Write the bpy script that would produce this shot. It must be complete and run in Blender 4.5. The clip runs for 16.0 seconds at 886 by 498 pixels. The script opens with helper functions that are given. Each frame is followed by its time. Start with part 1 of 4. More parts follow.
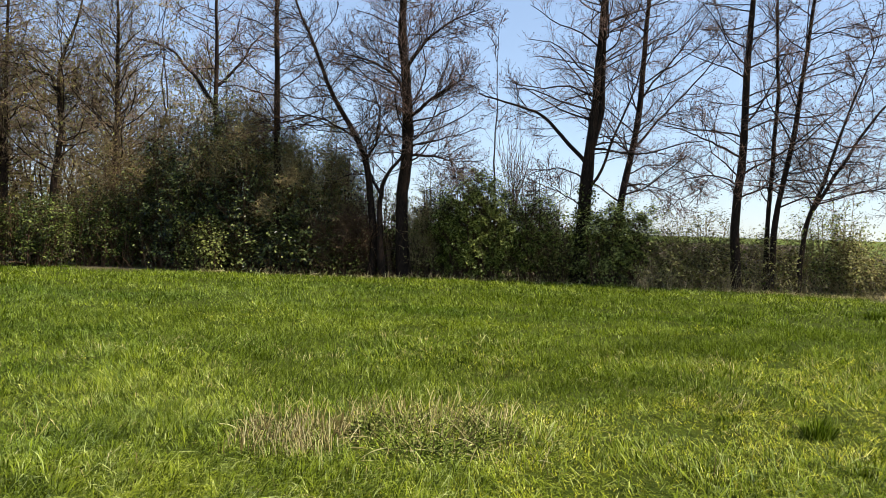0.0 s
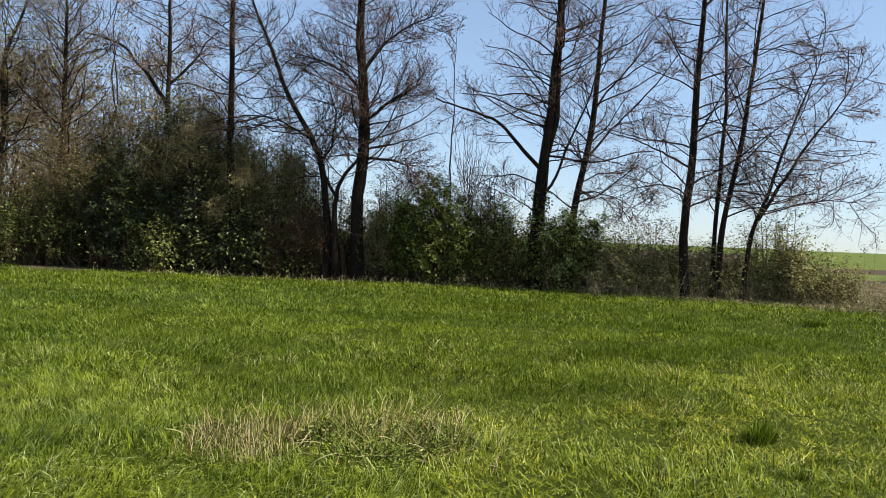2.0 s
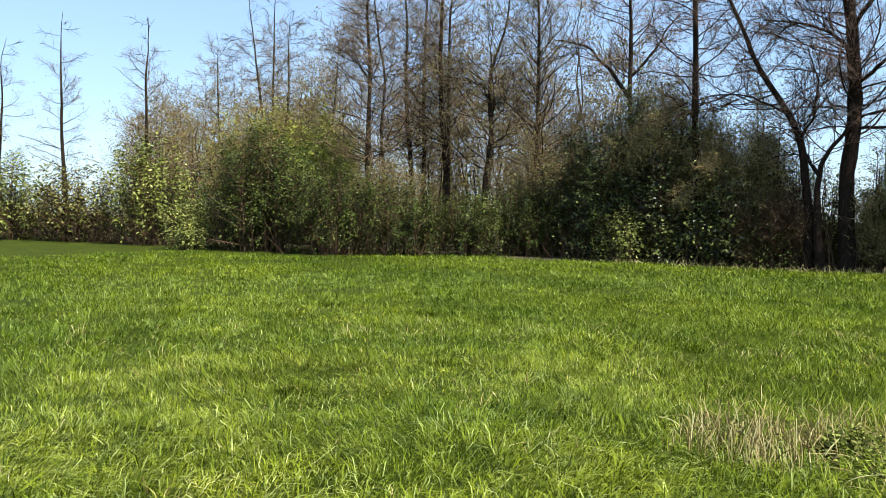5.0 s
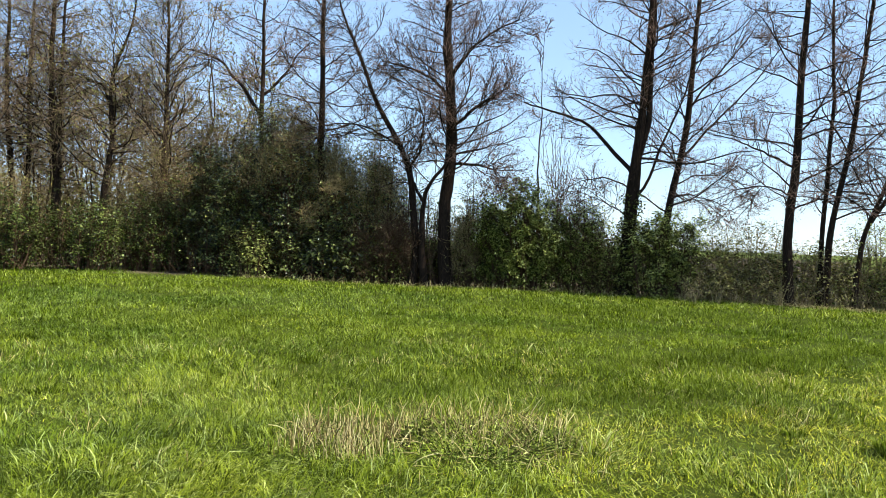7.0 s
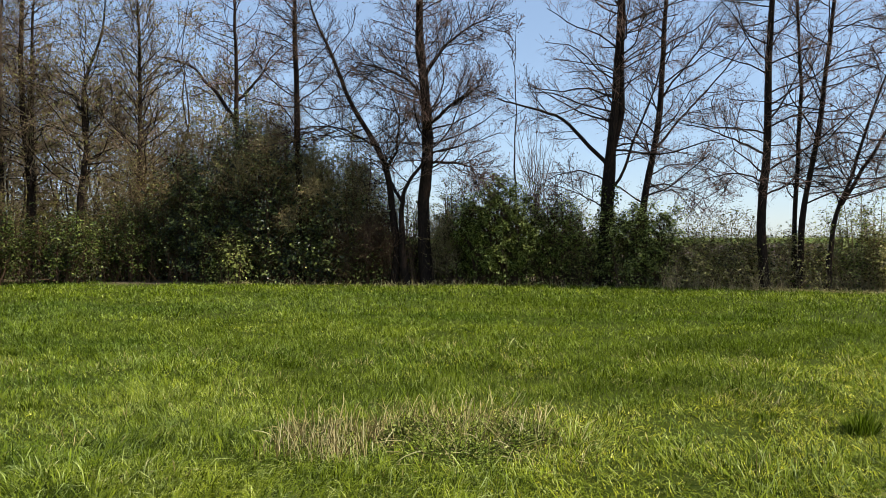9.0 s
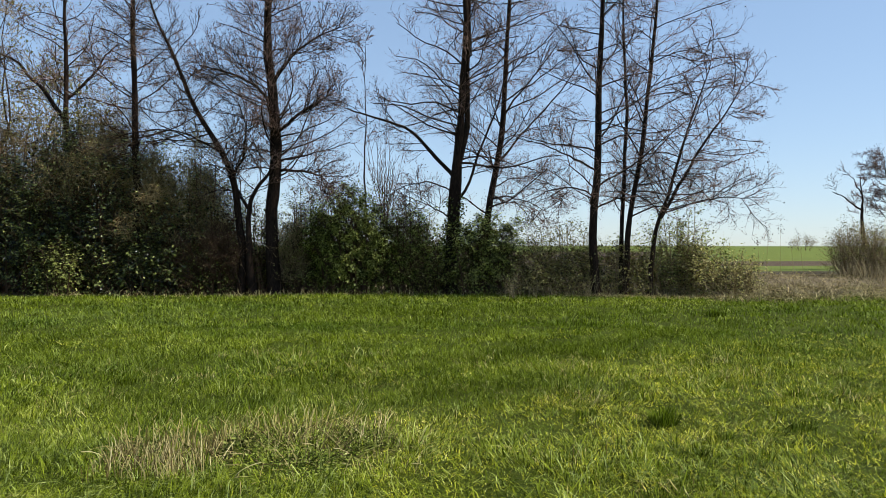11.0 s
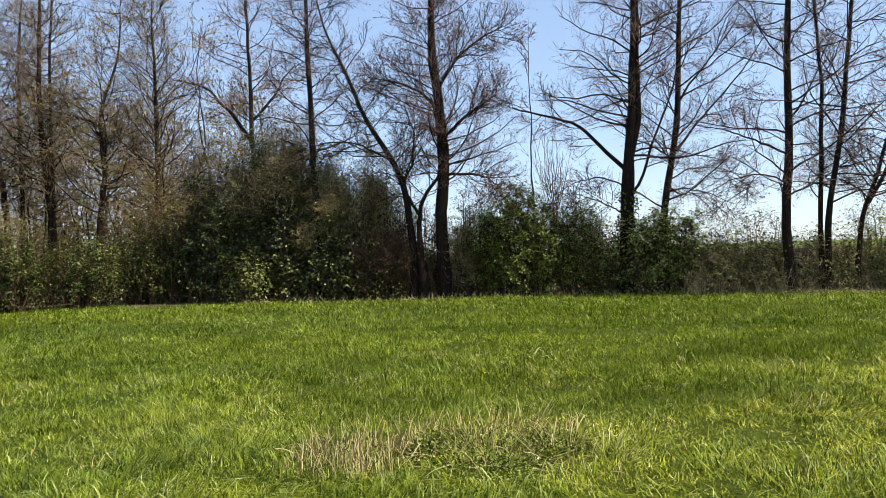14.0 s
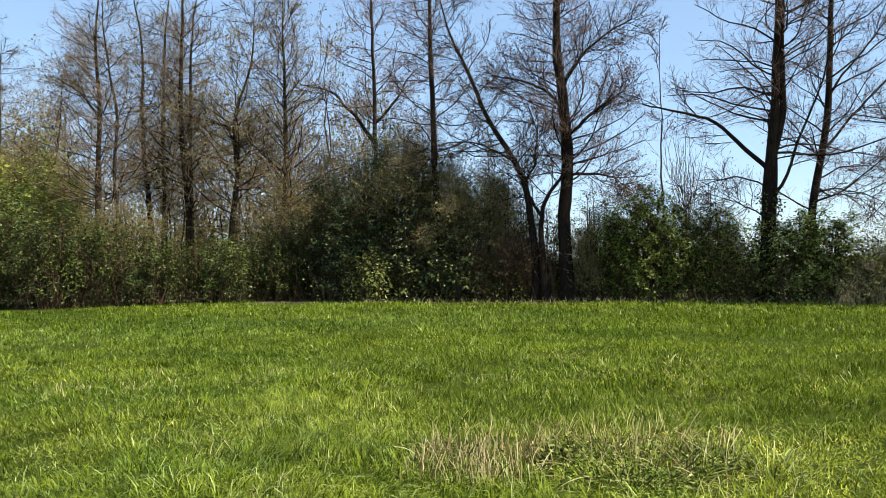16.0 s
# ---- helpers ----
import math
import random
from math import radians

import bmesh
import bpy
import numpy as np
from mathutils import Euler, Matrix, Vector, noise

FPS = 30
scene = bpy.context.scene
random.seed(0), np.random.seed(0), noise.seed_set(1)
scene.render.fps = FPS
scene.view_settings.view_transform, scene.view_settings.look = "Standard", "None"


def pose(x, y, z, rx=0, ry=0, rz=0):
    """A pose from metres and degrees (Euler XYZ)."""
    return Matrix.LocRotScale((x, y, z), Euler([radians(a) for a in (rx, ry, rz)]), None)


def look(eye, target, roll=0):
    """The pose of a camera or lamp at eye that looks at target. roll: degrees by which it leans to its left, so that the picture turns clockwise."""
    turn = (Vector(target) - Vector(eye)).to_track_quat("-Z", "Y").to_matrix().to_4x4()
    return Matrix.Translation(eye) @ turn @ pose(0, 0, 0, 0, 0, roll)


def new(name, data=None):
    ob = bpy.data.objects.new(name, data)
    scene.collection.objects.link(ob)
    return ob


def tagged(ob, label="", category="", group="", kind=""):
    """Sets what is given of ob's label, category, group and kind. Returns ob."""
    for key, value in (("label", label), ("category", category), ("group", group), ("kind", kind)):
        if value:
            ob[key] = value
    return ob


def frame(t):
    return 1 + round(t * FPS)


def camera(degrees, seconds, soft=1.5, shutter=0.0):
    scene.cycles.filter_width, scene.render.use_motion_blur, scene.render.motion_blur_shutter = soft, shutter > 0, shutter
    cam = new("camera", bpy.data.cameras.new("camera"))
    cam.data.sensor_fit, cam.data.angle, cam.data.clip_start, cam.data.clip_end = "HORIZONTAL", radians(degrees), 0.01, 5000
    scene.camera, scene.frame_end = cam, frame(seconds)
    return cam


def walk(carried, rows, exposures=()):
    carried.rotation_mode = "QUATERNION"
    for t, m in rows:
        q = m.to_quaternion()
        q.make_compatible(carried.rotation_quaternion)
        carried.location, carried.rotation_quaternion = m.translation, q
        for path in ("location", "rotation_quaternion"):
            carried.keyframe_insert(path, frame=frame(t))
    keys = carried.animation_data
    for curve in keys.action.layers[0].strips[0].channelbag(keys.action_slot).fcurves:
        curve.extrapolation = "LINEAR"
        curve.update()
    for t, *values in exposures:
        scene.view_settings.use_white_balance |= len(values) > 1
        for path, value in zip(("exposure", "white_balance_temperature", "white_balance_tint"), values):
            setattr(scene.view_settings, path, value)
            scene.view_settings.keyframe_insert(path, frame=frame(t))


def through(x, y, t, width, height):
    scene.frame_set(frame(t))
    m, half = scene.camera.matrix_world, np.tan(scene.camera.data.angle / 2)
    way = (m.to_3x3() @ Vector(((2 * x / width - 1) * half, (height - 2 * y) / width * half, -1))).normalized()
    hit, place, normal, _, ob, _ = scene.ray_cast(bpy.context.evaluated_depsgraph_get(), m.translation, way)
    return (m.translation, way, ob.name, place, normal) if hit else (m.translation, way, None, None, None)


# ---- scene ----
cam = camera(62.85, 16.0, 0.5)
EXPOSURES = [(0, 1.03, 6680, 13), (0.5, 0.92, 6620, 12), (1, 0.76, 6500, 10), (1.5, 0.73, 6450, 9), (2, 0.81, 6500, 11), (2.5, 1.06, 6600, 13), (3, 1.15, 6620, 13), (3.7, 1.18, 6520, 11),
             (6, 1.27, 6350, 6), (7, 1.32, 6420, 7), (7.5, 1.11, 6550, 10), (8, 0.96, 6620, 12), (10.5, 0.76, 6500, 10), (11.5, 0.72, 6450, 10), (12.5, 0.74, 6500, 11), (13, 0.73, 6550, 12),
             (13.5, 0.94, 6600, 13), (14.5, 1.16, 6650, 13), (15, 1.16, 6620, 12), (16, 1.13, 6450, 7)]
PATH = [
    (0, (0.128, -0.214, 1.714), (-0.858, 9.734, 1.447), 1.52),
    (0.5, (0.148, -0.261, 1.722), (-0.490, 9.715, 1.466), 2.36),
    (1, (0.168, -0.269, 1.740), (-0.029, 9.726, 1.501), 3.06),
    (1.5, (0.156, -0.300, 1.746), (0.127, 9.697, 1.531), 3.01),
    (2, (0.140, -0.239, 1.731), (-0.232, 9.752, 1.537), 2.41),
    (2.5, (0.108, -0.181, 1.715), (-1.204, 9.731, 1.530), 1.50),
    (3, (-0.010, -0.026, 1.668), (-2.413, 9.680, 1.542), 1.37),
    (3.5, (-0.128, 0.073, 1.610), (-3.656, 9.429, 1.486), 1.01),
    (3.7, (-0.197, 0.222, 1.558), (-4.205, 9.382, 1.393), 1.17),
    (4.1, (-0.271, 0.236, 1.549), (-5.272, 8.894, 1.375), 0.25),
    (4.6, (-0.329, 0.256, 1.539), (-6.140, 8.389, 1.241), 0.33),
    (5.1, (-0.323, 0.275, 1.528), (-6.345, 8.246, 1.091), 0.51),
    (5.5, (-0.278, 0.290, 1.521), (-5.774, 8.629, 1.024), 0.89),
    (5.8, (-0.232, 0.301, 1.514), (-4.806, 9.182, 1.064), 1.58),
    (6, (-0.216, 0.311, 1.505), (-4.114, 9.515, 1.199), 1.94),
    (6.5, (-0.158, 0.219, 1.544), (-2.834, 9.853, 1.410), 1.75),
    (7, (-0.017, -0.086, 1.620), (-1.529, 9.799, 1.500), 2.19),
    (7.5, (0.082, -0.234, 1.659), (-0.503, 9.748, 1.535), 2.35),
    (8, (0.101, -0.198, 1.653), (-0.334, 9.791, 1.475), 1.50),
    (8.2, (0.105, -0.160, 1.652), (-0.417, 9.825, 1.458), 1.11),
    (8.6, (0.078, -0.180, 1.657), (-0.791, 9.780, 1.452), 0.62),
    (9.1, (0.058, -0.208, 1.662), (-1.286, 9.700, 1.523), -0.29),
    (9.6, (0.066, -0.235, 1.667), (-1.408, 9.655, 1.592), -0.70),
    (10, (0.087, -0.256, 1.670), (-0.925, 9.693, 1.624), -0.59),
    (10.3, (0.109, -0.273, 1.673), (-0.391, 9.714, 1.666), -0.36),
    (10.5, (0.134, -0.332, 1.690), (0.056, 9.668, 1.687), -0.04),
    (11, (0.169, -0.414, 1.705), (0.917, 9.558, 1.654), 0.07),
    (11.5, (0.183, -0.415, 1.714), (1.270, 9.526, 1.650), 0.20),
    (12, (0.182, -0.374, 1.711), (1.246, 9.569, 1.672), -0.23),
    (12.5, (0.157, -0.362, 1.707), (0.943, 9.607, 1.713), -0.53),
    (13, (0.104, -0.248, 1.674), (0.263, 9.751, 1.698), -0.79),
    (13.5, (0.069, -0.184, 1.657), (-0.691, 9.787, 1.685), -1.55),
    (14, (0.004, -0.015, 1.589), (-1.509, 9.870, 1.640), -1.97),
    (14.5, (-0.068, 0.115, 1.556), (-2.105, 9.905, 1.627), -2.11),
    (15, (-0.128, 0.240, 1.524), (-2.595, 9.931, 1.631), -1.76),
    (15.5, (-0.175, 0.342, 1.473), (-3.032, 9.924, 1.642), -1.52),
    (16, (-0.209, 0.453, 1.439), (-3.287, 9.965, 1.625), -1.00),
]
walk(cam, [(t, look(eye, target, roll)) for t, eye, target, roll in PATH], EXPOSURES)

# ---- light: clear spring sky, one sun high on the right ----
SUN_AZ, SUN_EL = 101.0, 50.0        # degrees clockwise from +y, and above the horizon
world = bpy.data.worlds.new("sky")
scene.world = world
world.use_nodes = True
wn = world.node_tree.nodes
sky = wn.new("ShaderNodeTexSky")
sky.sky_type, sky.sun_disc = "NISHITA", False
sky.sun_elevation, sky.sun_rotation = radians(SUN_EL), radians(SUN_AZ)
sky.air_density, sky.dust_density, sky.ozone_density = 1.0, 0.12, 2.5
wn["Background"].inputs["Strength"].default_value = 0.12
haze = wn.new("ShaderNodeGamma")       # gamma flattens the sky's brightness towards the skyline in place of haze
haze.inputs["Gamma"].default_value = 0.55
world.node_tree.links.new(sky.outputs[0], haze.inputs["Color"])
# bluish tint; factors above 1 also raise the sky's strength
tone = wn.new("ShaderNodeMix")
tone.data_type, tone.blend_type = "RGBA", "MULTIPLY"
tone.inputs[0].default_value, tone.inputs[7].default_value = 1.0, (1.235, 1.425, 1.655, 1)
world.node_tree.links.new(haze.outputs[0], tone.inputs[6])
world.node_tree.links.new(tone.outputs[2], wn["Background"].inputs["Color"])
sun_dir = Vector((math.sin(radians(SUN_AZ)) * math.cos(radians(SUN_EL)), math.cos(radians(SUN_AZ)) * math.cos(radians(SUN_EL)), math.sin(radians(SUN_EL))))
sun = new("sun", bpy.data.lights.new("sun", "SUN"))
sun.data.energy, sun.data.angle, sun.data.color = 5.0, radians(0.53), (1.0, 0.95, 0.86)
sun.matrix_world = look(sun_dir * 60, (0, 0, 0))


# ---- materials ----
class Nodes:
    """A small builder for node materials."""

    def __init__(self, name):
        self.mat = bpy.data.materials.new(name)
        self.mat.use_nodes = True
        self.tree = self.mat.node_tree
        self.bsdf = self.tree.nodes["Principled BSDF"]
        self.out = self.tree.nodes["Material Output"]

    def add(self, kind, **inputs):
        node = self.tree.nodes.new(kind)
        for key, value in inputs.items():
            self.put(node.inputs[key.replace("_", " ")], value)
        return node

    def put(self, socket, value):
        if isinstance(value, bpy.types.NodeSocket):
            self.tree.links.new(value, socket)
        else:
            socket.default_value = value

    def noise(self, scale, detail=4.0, rough=0.6, stretch=None):
        co = self.add("ShaderNodeTexCoord").outputs["Object"]
        if stretch:
            mp = self.add("ShaderNodeMapping", Vector=co, Scale=stretch)
            co = mp.outputs[0]
        return self.add("ShaderNodeTexNoise", Vector=co, Scale=scale, Detail=detail, Roughness=rough).outputs["Fac"]

    def ramp(self, fac, *stops):
        node = self.add("ShaderNodeValToRGB", Fac=fac)
        el = node.color_ramp.elements
        while len(el) < len(stops):
            el.new(0.5)
        for e, (at, col) in zip(el, stops):
            e.position, e.color = at, (*col, 1)
        return node.outputs[0]

    def mix(self, fac, a, b, kind="MIX"):
        node = self.tree.nodes.new("ShaderNodeMix")
        node.data_type, node.blend_type = "RGBA", kind
        for i, v in ((0, fac), (6, a), (7, b)):
            self.put(node.inputs[i], (*v, 1) if isinstance(v, tuple) and len(v) == 3 else v)
        return node.outputs[2]

    def bump(self, height, strength, distance):
        return self.add("ShaderNodeBump", Height=height, Strength=strength, Distance=distance).outputs[0]


def leaf_material(name, dark, light, odd, rough=0.5, through=0.35, patch=0.5, gloss=0.12, swing=((0.72, 0.74, 0.7), (1.25, 1.22, 1.1)), stretch=None, clump=0.0, force=1.0):
    """Thin foliage: every leaf or blade has its own tone, patches of the plant differ, and light comes through."""
    m = Nodes(name)
    island = m.add("ShaderNodeNewGeometry").outputs["Random Per Island"]
    # besides leaf variety, dark and odd stops stand in for shade and glints
    col = m.ramp(island, (0.0, dark), (0.32, dark), (0.62, light), (0.84, light), (1.0, odd))
    big = m.noise(patch, 3.0, 0.6, stretch)
    col = m.mix(1.0, col, m.ramp(big, (0.34, swing[0]), (0.66, swing[1])), "MULTIPLY")
    if clump:                                   # single tufts differ in tone, widened to imitate their shade and highlights
        spot = m.noise(clump, 2.0, 0.6)
        col = m.mix(1.0, col, m.ramp(spot, (0.36, (1 - 0.6 * force, 1 - 0.52 * force, 1 - 0.58 * force)), (0.5, (0.97, 0.98, 0.95)), (0.64, (1 + 0.5 * force, 1 + 0.44 * force, 1 + 0.4 * force))), "MULTIPLY")
    m.put(m.bsdf.inputs["Base Color"], col)
    m.bsdf.inputs["Roughness"].default_value = rough
    m.bsdf.inputs["Specular IOR Level"].default_value = gloss
    tr = m.add("ShaderNodeBsdfTranslucent", Color=m.mix(1.0, col, (1.02, 1.15, 0.8), "MULTIPLY"))
    both = m.add("ShaderNodeMixShader", Fac=through)
    m.tree.links.new(m.bsdf.outputs[0], both.inputs[1])
    m.tree.links.new(tr.outputs[0], both.inputs[2])
    m.tree.links.new(both.outputs[0], m.out.inputs["Surface"])
    return m.mat


def bark_material(name, dark, light, moss=(0.034, 0.035, 0.018), moss_at=0.64, scale=9.0):
    m = Nodes(name)
    fine = m.noise(scale * 3, 6.0, 0.7, (1.0, 1.0, 0.22))
    broad = m.noise(scale * 0.25, 3.0)
    col = m.ramp(fine, (0.3, dark), (0.72, light))
    col = m.mix(m.ramp(broad, (moss_at, (0, 0, 0)), (moss_at + 0.14, (0.7, 0.7, 0.7))), col, moss)
    m.put(m.bsdf.inputs["Base Color"], col)
    m.bsdf.inputs["Roughness"].default_value = 0.9
    m.bsdf.inputs["Specular IOR Level"].default_value = 0.04
    m.put(m.bsdf.inputs["Normal"], m.bump(fine, 0.8, 0.03))
    return m.mat


def twig_material(name, dark, light):
    m = Nodes(name)
    island = m.add("ShaderNodeNewGeometry").outputs["Random Per Island"]
    m.put(m.bsdf.inputs["Base Color"], m.ramp(island, (0.0, dark), (1.0, light)))
    m.bsdf.inputs["Roughness"].default_value = 0.85
    m.bsdf.inputs["Specular IOR Level"].default_value = 0.03
    return m.mat


def ground_material():
    """Meadow soil and moss near by, coloured darker as shade between the blades; beyond the hedge a green crop, a
    ploughed strip, and green to the skyline.
    """
    m = Nodes("meadow_ground")
    fine, mid, big = m.noise(14.0, 6.0), m.noise(1.6, 4.0), m.noise(0.16, 3.0)
    near = m.ramp(fine, (0.25, (0.016, 0.024, 0.003)), (0.55, (0.04, 0.052, 0.006)), (0.85, (0.09, 0.095, 0.018)))
    near = m.mix(1.0, near, m.ramp(mid, (0.3, (0.7, 0.75, 0.7)), (0.7, (1.25, 1.2, 1.1))), "MULTIPLY")
    crop = m.ramp(big, (0.3, (0.075, 0.098, 0.02)), (0.7, (0.11, 0.135, 0.03)))
    soil = m.ramp(mid, (0.3, (0.045, 0.032, 0.022)), (0.7, (0.085, 0.06, 0.042)))
    sep = m.add("ShaderNodeSeparateXYZ", Vector=m.add("ShaderNodeTexCoord").outputs["Object"])
    far = m.add("ShaderNodeMath", **{})
    far.operation = "MULTIPLY_ADD"
    m.put(far.inputs[0], m.noise(0.05, 2.0))
    far.inputs[1].default_value = 8.0
    m.put(far.inputs[2], sep.outputs["Y"])
    y = far.outputs[0]

    def step(a, b):
        node = m.add("ShaderNodeMapRange", Value=y)
        node.inputs["From Min"].default_value, node.inputs["From Max"].default_value = a, b
        return node.outputs[0]
    litter = m.ramp(fine, (0.3, (0.045, 0.034, 0.022)), (0.7, (0.17, 0.135, 0.08)))
    col = m.mix(step(25, 26.5), near, litter)
    # dark band in the colour stands in for a shaded ditch
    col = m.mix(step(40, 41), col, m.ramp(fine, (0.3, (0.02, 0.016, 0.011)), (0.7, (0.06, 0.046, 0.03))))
    col = m.mix(step(46, 47), col, crop)
    col = m.mix(step(62, 64), col, soil)
    col = m.mix(step(79, 81), col, crop)
    side = m.add("ShaderNodeMath")
    side.operation = "DIVIDE"
    m.put(side.inputs[0], sep.outputs["X"])
    m.put(side.inputs[1], sep.outputs["Y"])
    open_side = m.add("ShaderNodeMapRange", Value=side.outputs[0])
    open_side.inputs["From Min"].default_value, open_side.inputs["From Max"].default_value = 0.36, 0.42
    behind = m.mix(step(43, 45), near, soil)
    behind = m.mix(step(190, 210), behind, crop)
    behind = m.mix(step(25, 26.5), near, m.mix(step(43, 45), litter, behind))
    col = m.mix(open_side.outputs[0], behind, col)
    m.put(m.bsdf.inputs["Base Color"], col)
    m.bsdf.inputs["Roughness"].default_value = 0.95
    m.bsdf.inputs["Specular IOR Level"].default_value = 0.05
    m.put(m.bsdf.inputs["Normal"], m.bump(fine, 0.6, 0.05))
    return m.mat


GROUND = ground_material()
# grass gloss is low; the palest blade tone paints in the glints
GRASS = leaf_material("meadow_grass", (0.040, 0.056, 0.004), (0.212, 0.258, 0.024), (0.50, 0.55, 0.24), 0.42, 0.27, 0.3, 0.04, ((0.62, 0.7, 0.6), (1.25, 1.18, 1.05)), None, 3.2, 0.6)
GRASS_FAR = leaf_material("far_meadow_grass", (0.034, 0.050, 0.003), (0.160, 0.204, 0.016), (0.41, 0.47, 0.19), 0.55, 0.27, 0.24, 0.02, ((0.5, 0.62, 0.46), (1.34, 1.27, 1.05)), (0.4, 1.3, 1.0), 1.7, 0.5)
GRASS_YELLOW = leaf_material("mossy_grass", (0.085, 0.085, 0.006), (0.56, 0.54, 0.055), (0.88, 0.82, 0.40), 0.55, 0.36, 0.6, 0.03, ((0.8, 0.85, 0.8), (1.15, 1.15, 1.05)), None, 3.6)
GRASS_COOL = leaf_material("cool_lush_grass", (0.034, 0.056, 0.009), (0.178, 0.236, 0.038), (0.42, 0.50, 0.22), 0.42, 0.27, 0.3, 0.05, ((0.65, 0.7, 0.65), (1.2, 1.18, 1.12)), None, 2.6, 0.5)
GRASS_DARK = leaf_material("lush_grass", (0.030, 0.046, 0.003), (0.125, 0.165, 0.012), (0.32, 0.36, 0.10), 0.5, 0.3, 0.6, 0.03)
STRAW = leaf_material("dry_straw", (0.12, 0.09, 0.036), (0.50, 0.41, 0.20), (0.78, 0.69, 0.42), 0.6, 0.15, 1.0, 0.05)
REED = leaf_material("dry_reed", (0.13, 0.105, 0.06), (0.28, 0.225, 0.13), (0.45, 0.39, 0.25), 0.65, 0.15, 1.0)
BARK = bark_material("alder_bark", (0.010, 0.0065, 0.005), (0.042, 0.028, 0.02))
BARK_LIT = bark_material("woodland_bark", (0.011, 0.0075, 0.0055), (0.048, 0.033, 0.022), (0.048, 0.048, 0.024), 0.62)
TWIG = twig_material("alder_twig", (0.06, 0.038, 0.029), (0.27, 0.168, 0.128))
TWIG_TAN = twig_material("budding_twig", (0.10, 0.074, 0.034), (0.36, 0.275, 0.135))
TWIG_PALE = twig_material("pale_dry_twig", (0.10, 0.072, 0.042), (0.42, 0.325, 0.20))
TWIG_FAR = twig_material("deep_wood_twig", (0.075, 0.055, 0.027), (0.29, 0.215, 0.11))
TWIG_WOOD = twig_material("woodland_twig", (0.068, 0.047, 0.028), (0.275, 0.192, 0.112))
TWIG_BROWN = twig_material("bramble_twig", (0.028, 0.017, 0.010), (0.12, 0.075, 0.045))
CONE = twig_material("alder_cone", (0.03, 0.02, 0.016), (0.10, 0.06, 0.045))
BUD = leaf_material("spring_bud", (0.10, 0.085, 0.025), (0.23, 0.20, 0.06), (0.36, 0.36, 0.10), 0.6, 0.35, 0.4)
SPRING = leaf_material("spring_leaf", (0.14, 0.15, 0.03), (0.36, 0.37, 0.08), (0.50, 0.50, 0.15), 0.5, 0.4, 0.4)
# near-black tone paints shaded gaps between evergreen leaves, the palest one glints
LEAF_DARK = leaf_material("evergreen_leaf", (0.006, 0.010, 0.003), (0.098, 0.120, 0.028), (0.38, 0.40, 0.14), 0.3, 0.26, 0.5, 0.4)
LEAF_LUSH = leaf_material("lush_leaf", (0.013, 0.020, 0.004), (0.082, 0.108, 0.021), (0.22, 0.25, 0.075), 0.36, 0.3, 0.5, 0.15)
LEAF_GREEN = leaf_material("bush_leaf", (0.045, 0.054, 0.011), (0.26, 0.285, 0.065), (0.52, 0.55, 0.22), 0.45, 0.4, 0.6, 0.08)
LEAF_WEED = leaf_material("weed_leaf", (0.035, 0.055, 0.008), (0.27, 0.335, 0.05), (0.55, 0.58, 0.24), 0.55, 0.35, 1.5, 0.04)
LEAF_FRESH = leaf_material("fresh_leaf", (0.06, 0.068, 0.018), (0.32, 0.34, 0.095), (0.54, 0.55, 0.22), 0.4, 0.42, 0.6, 0.2)
LEAF_OLIVE = leaf_material("olive_leaf", (0.032, 0.032, 0.008), (0.19, 0.18, 0.05), (0.42, 0.37, 0.16), 0.5, 0.32, 0.6, 0.06)
LEAF_PALE = leaf_material("pale_olive_leaf", (0.045, 0.038, 0.013), (0.33, 0.30, 0.10), (0.56, 0.49, 0.23), 0.42, 0.45, 0.7, 0.3)
LEAF_BROWN = leaf_material("withered_leaf", (0.04, 0.028, 0.016), (0.19, 0.14, 0.08), (0.38, 0.30, 0.18), 0.6, 0.25, 0.8, 0.06)
LEAF_IVY = leaf_material("ivy_leaf", (0.016, 0.020, 0.004), (0.135, 0.15, 0.034), (0.34, 0.35, 0.12), 0.36, 0.3, 0.8, 0.15)


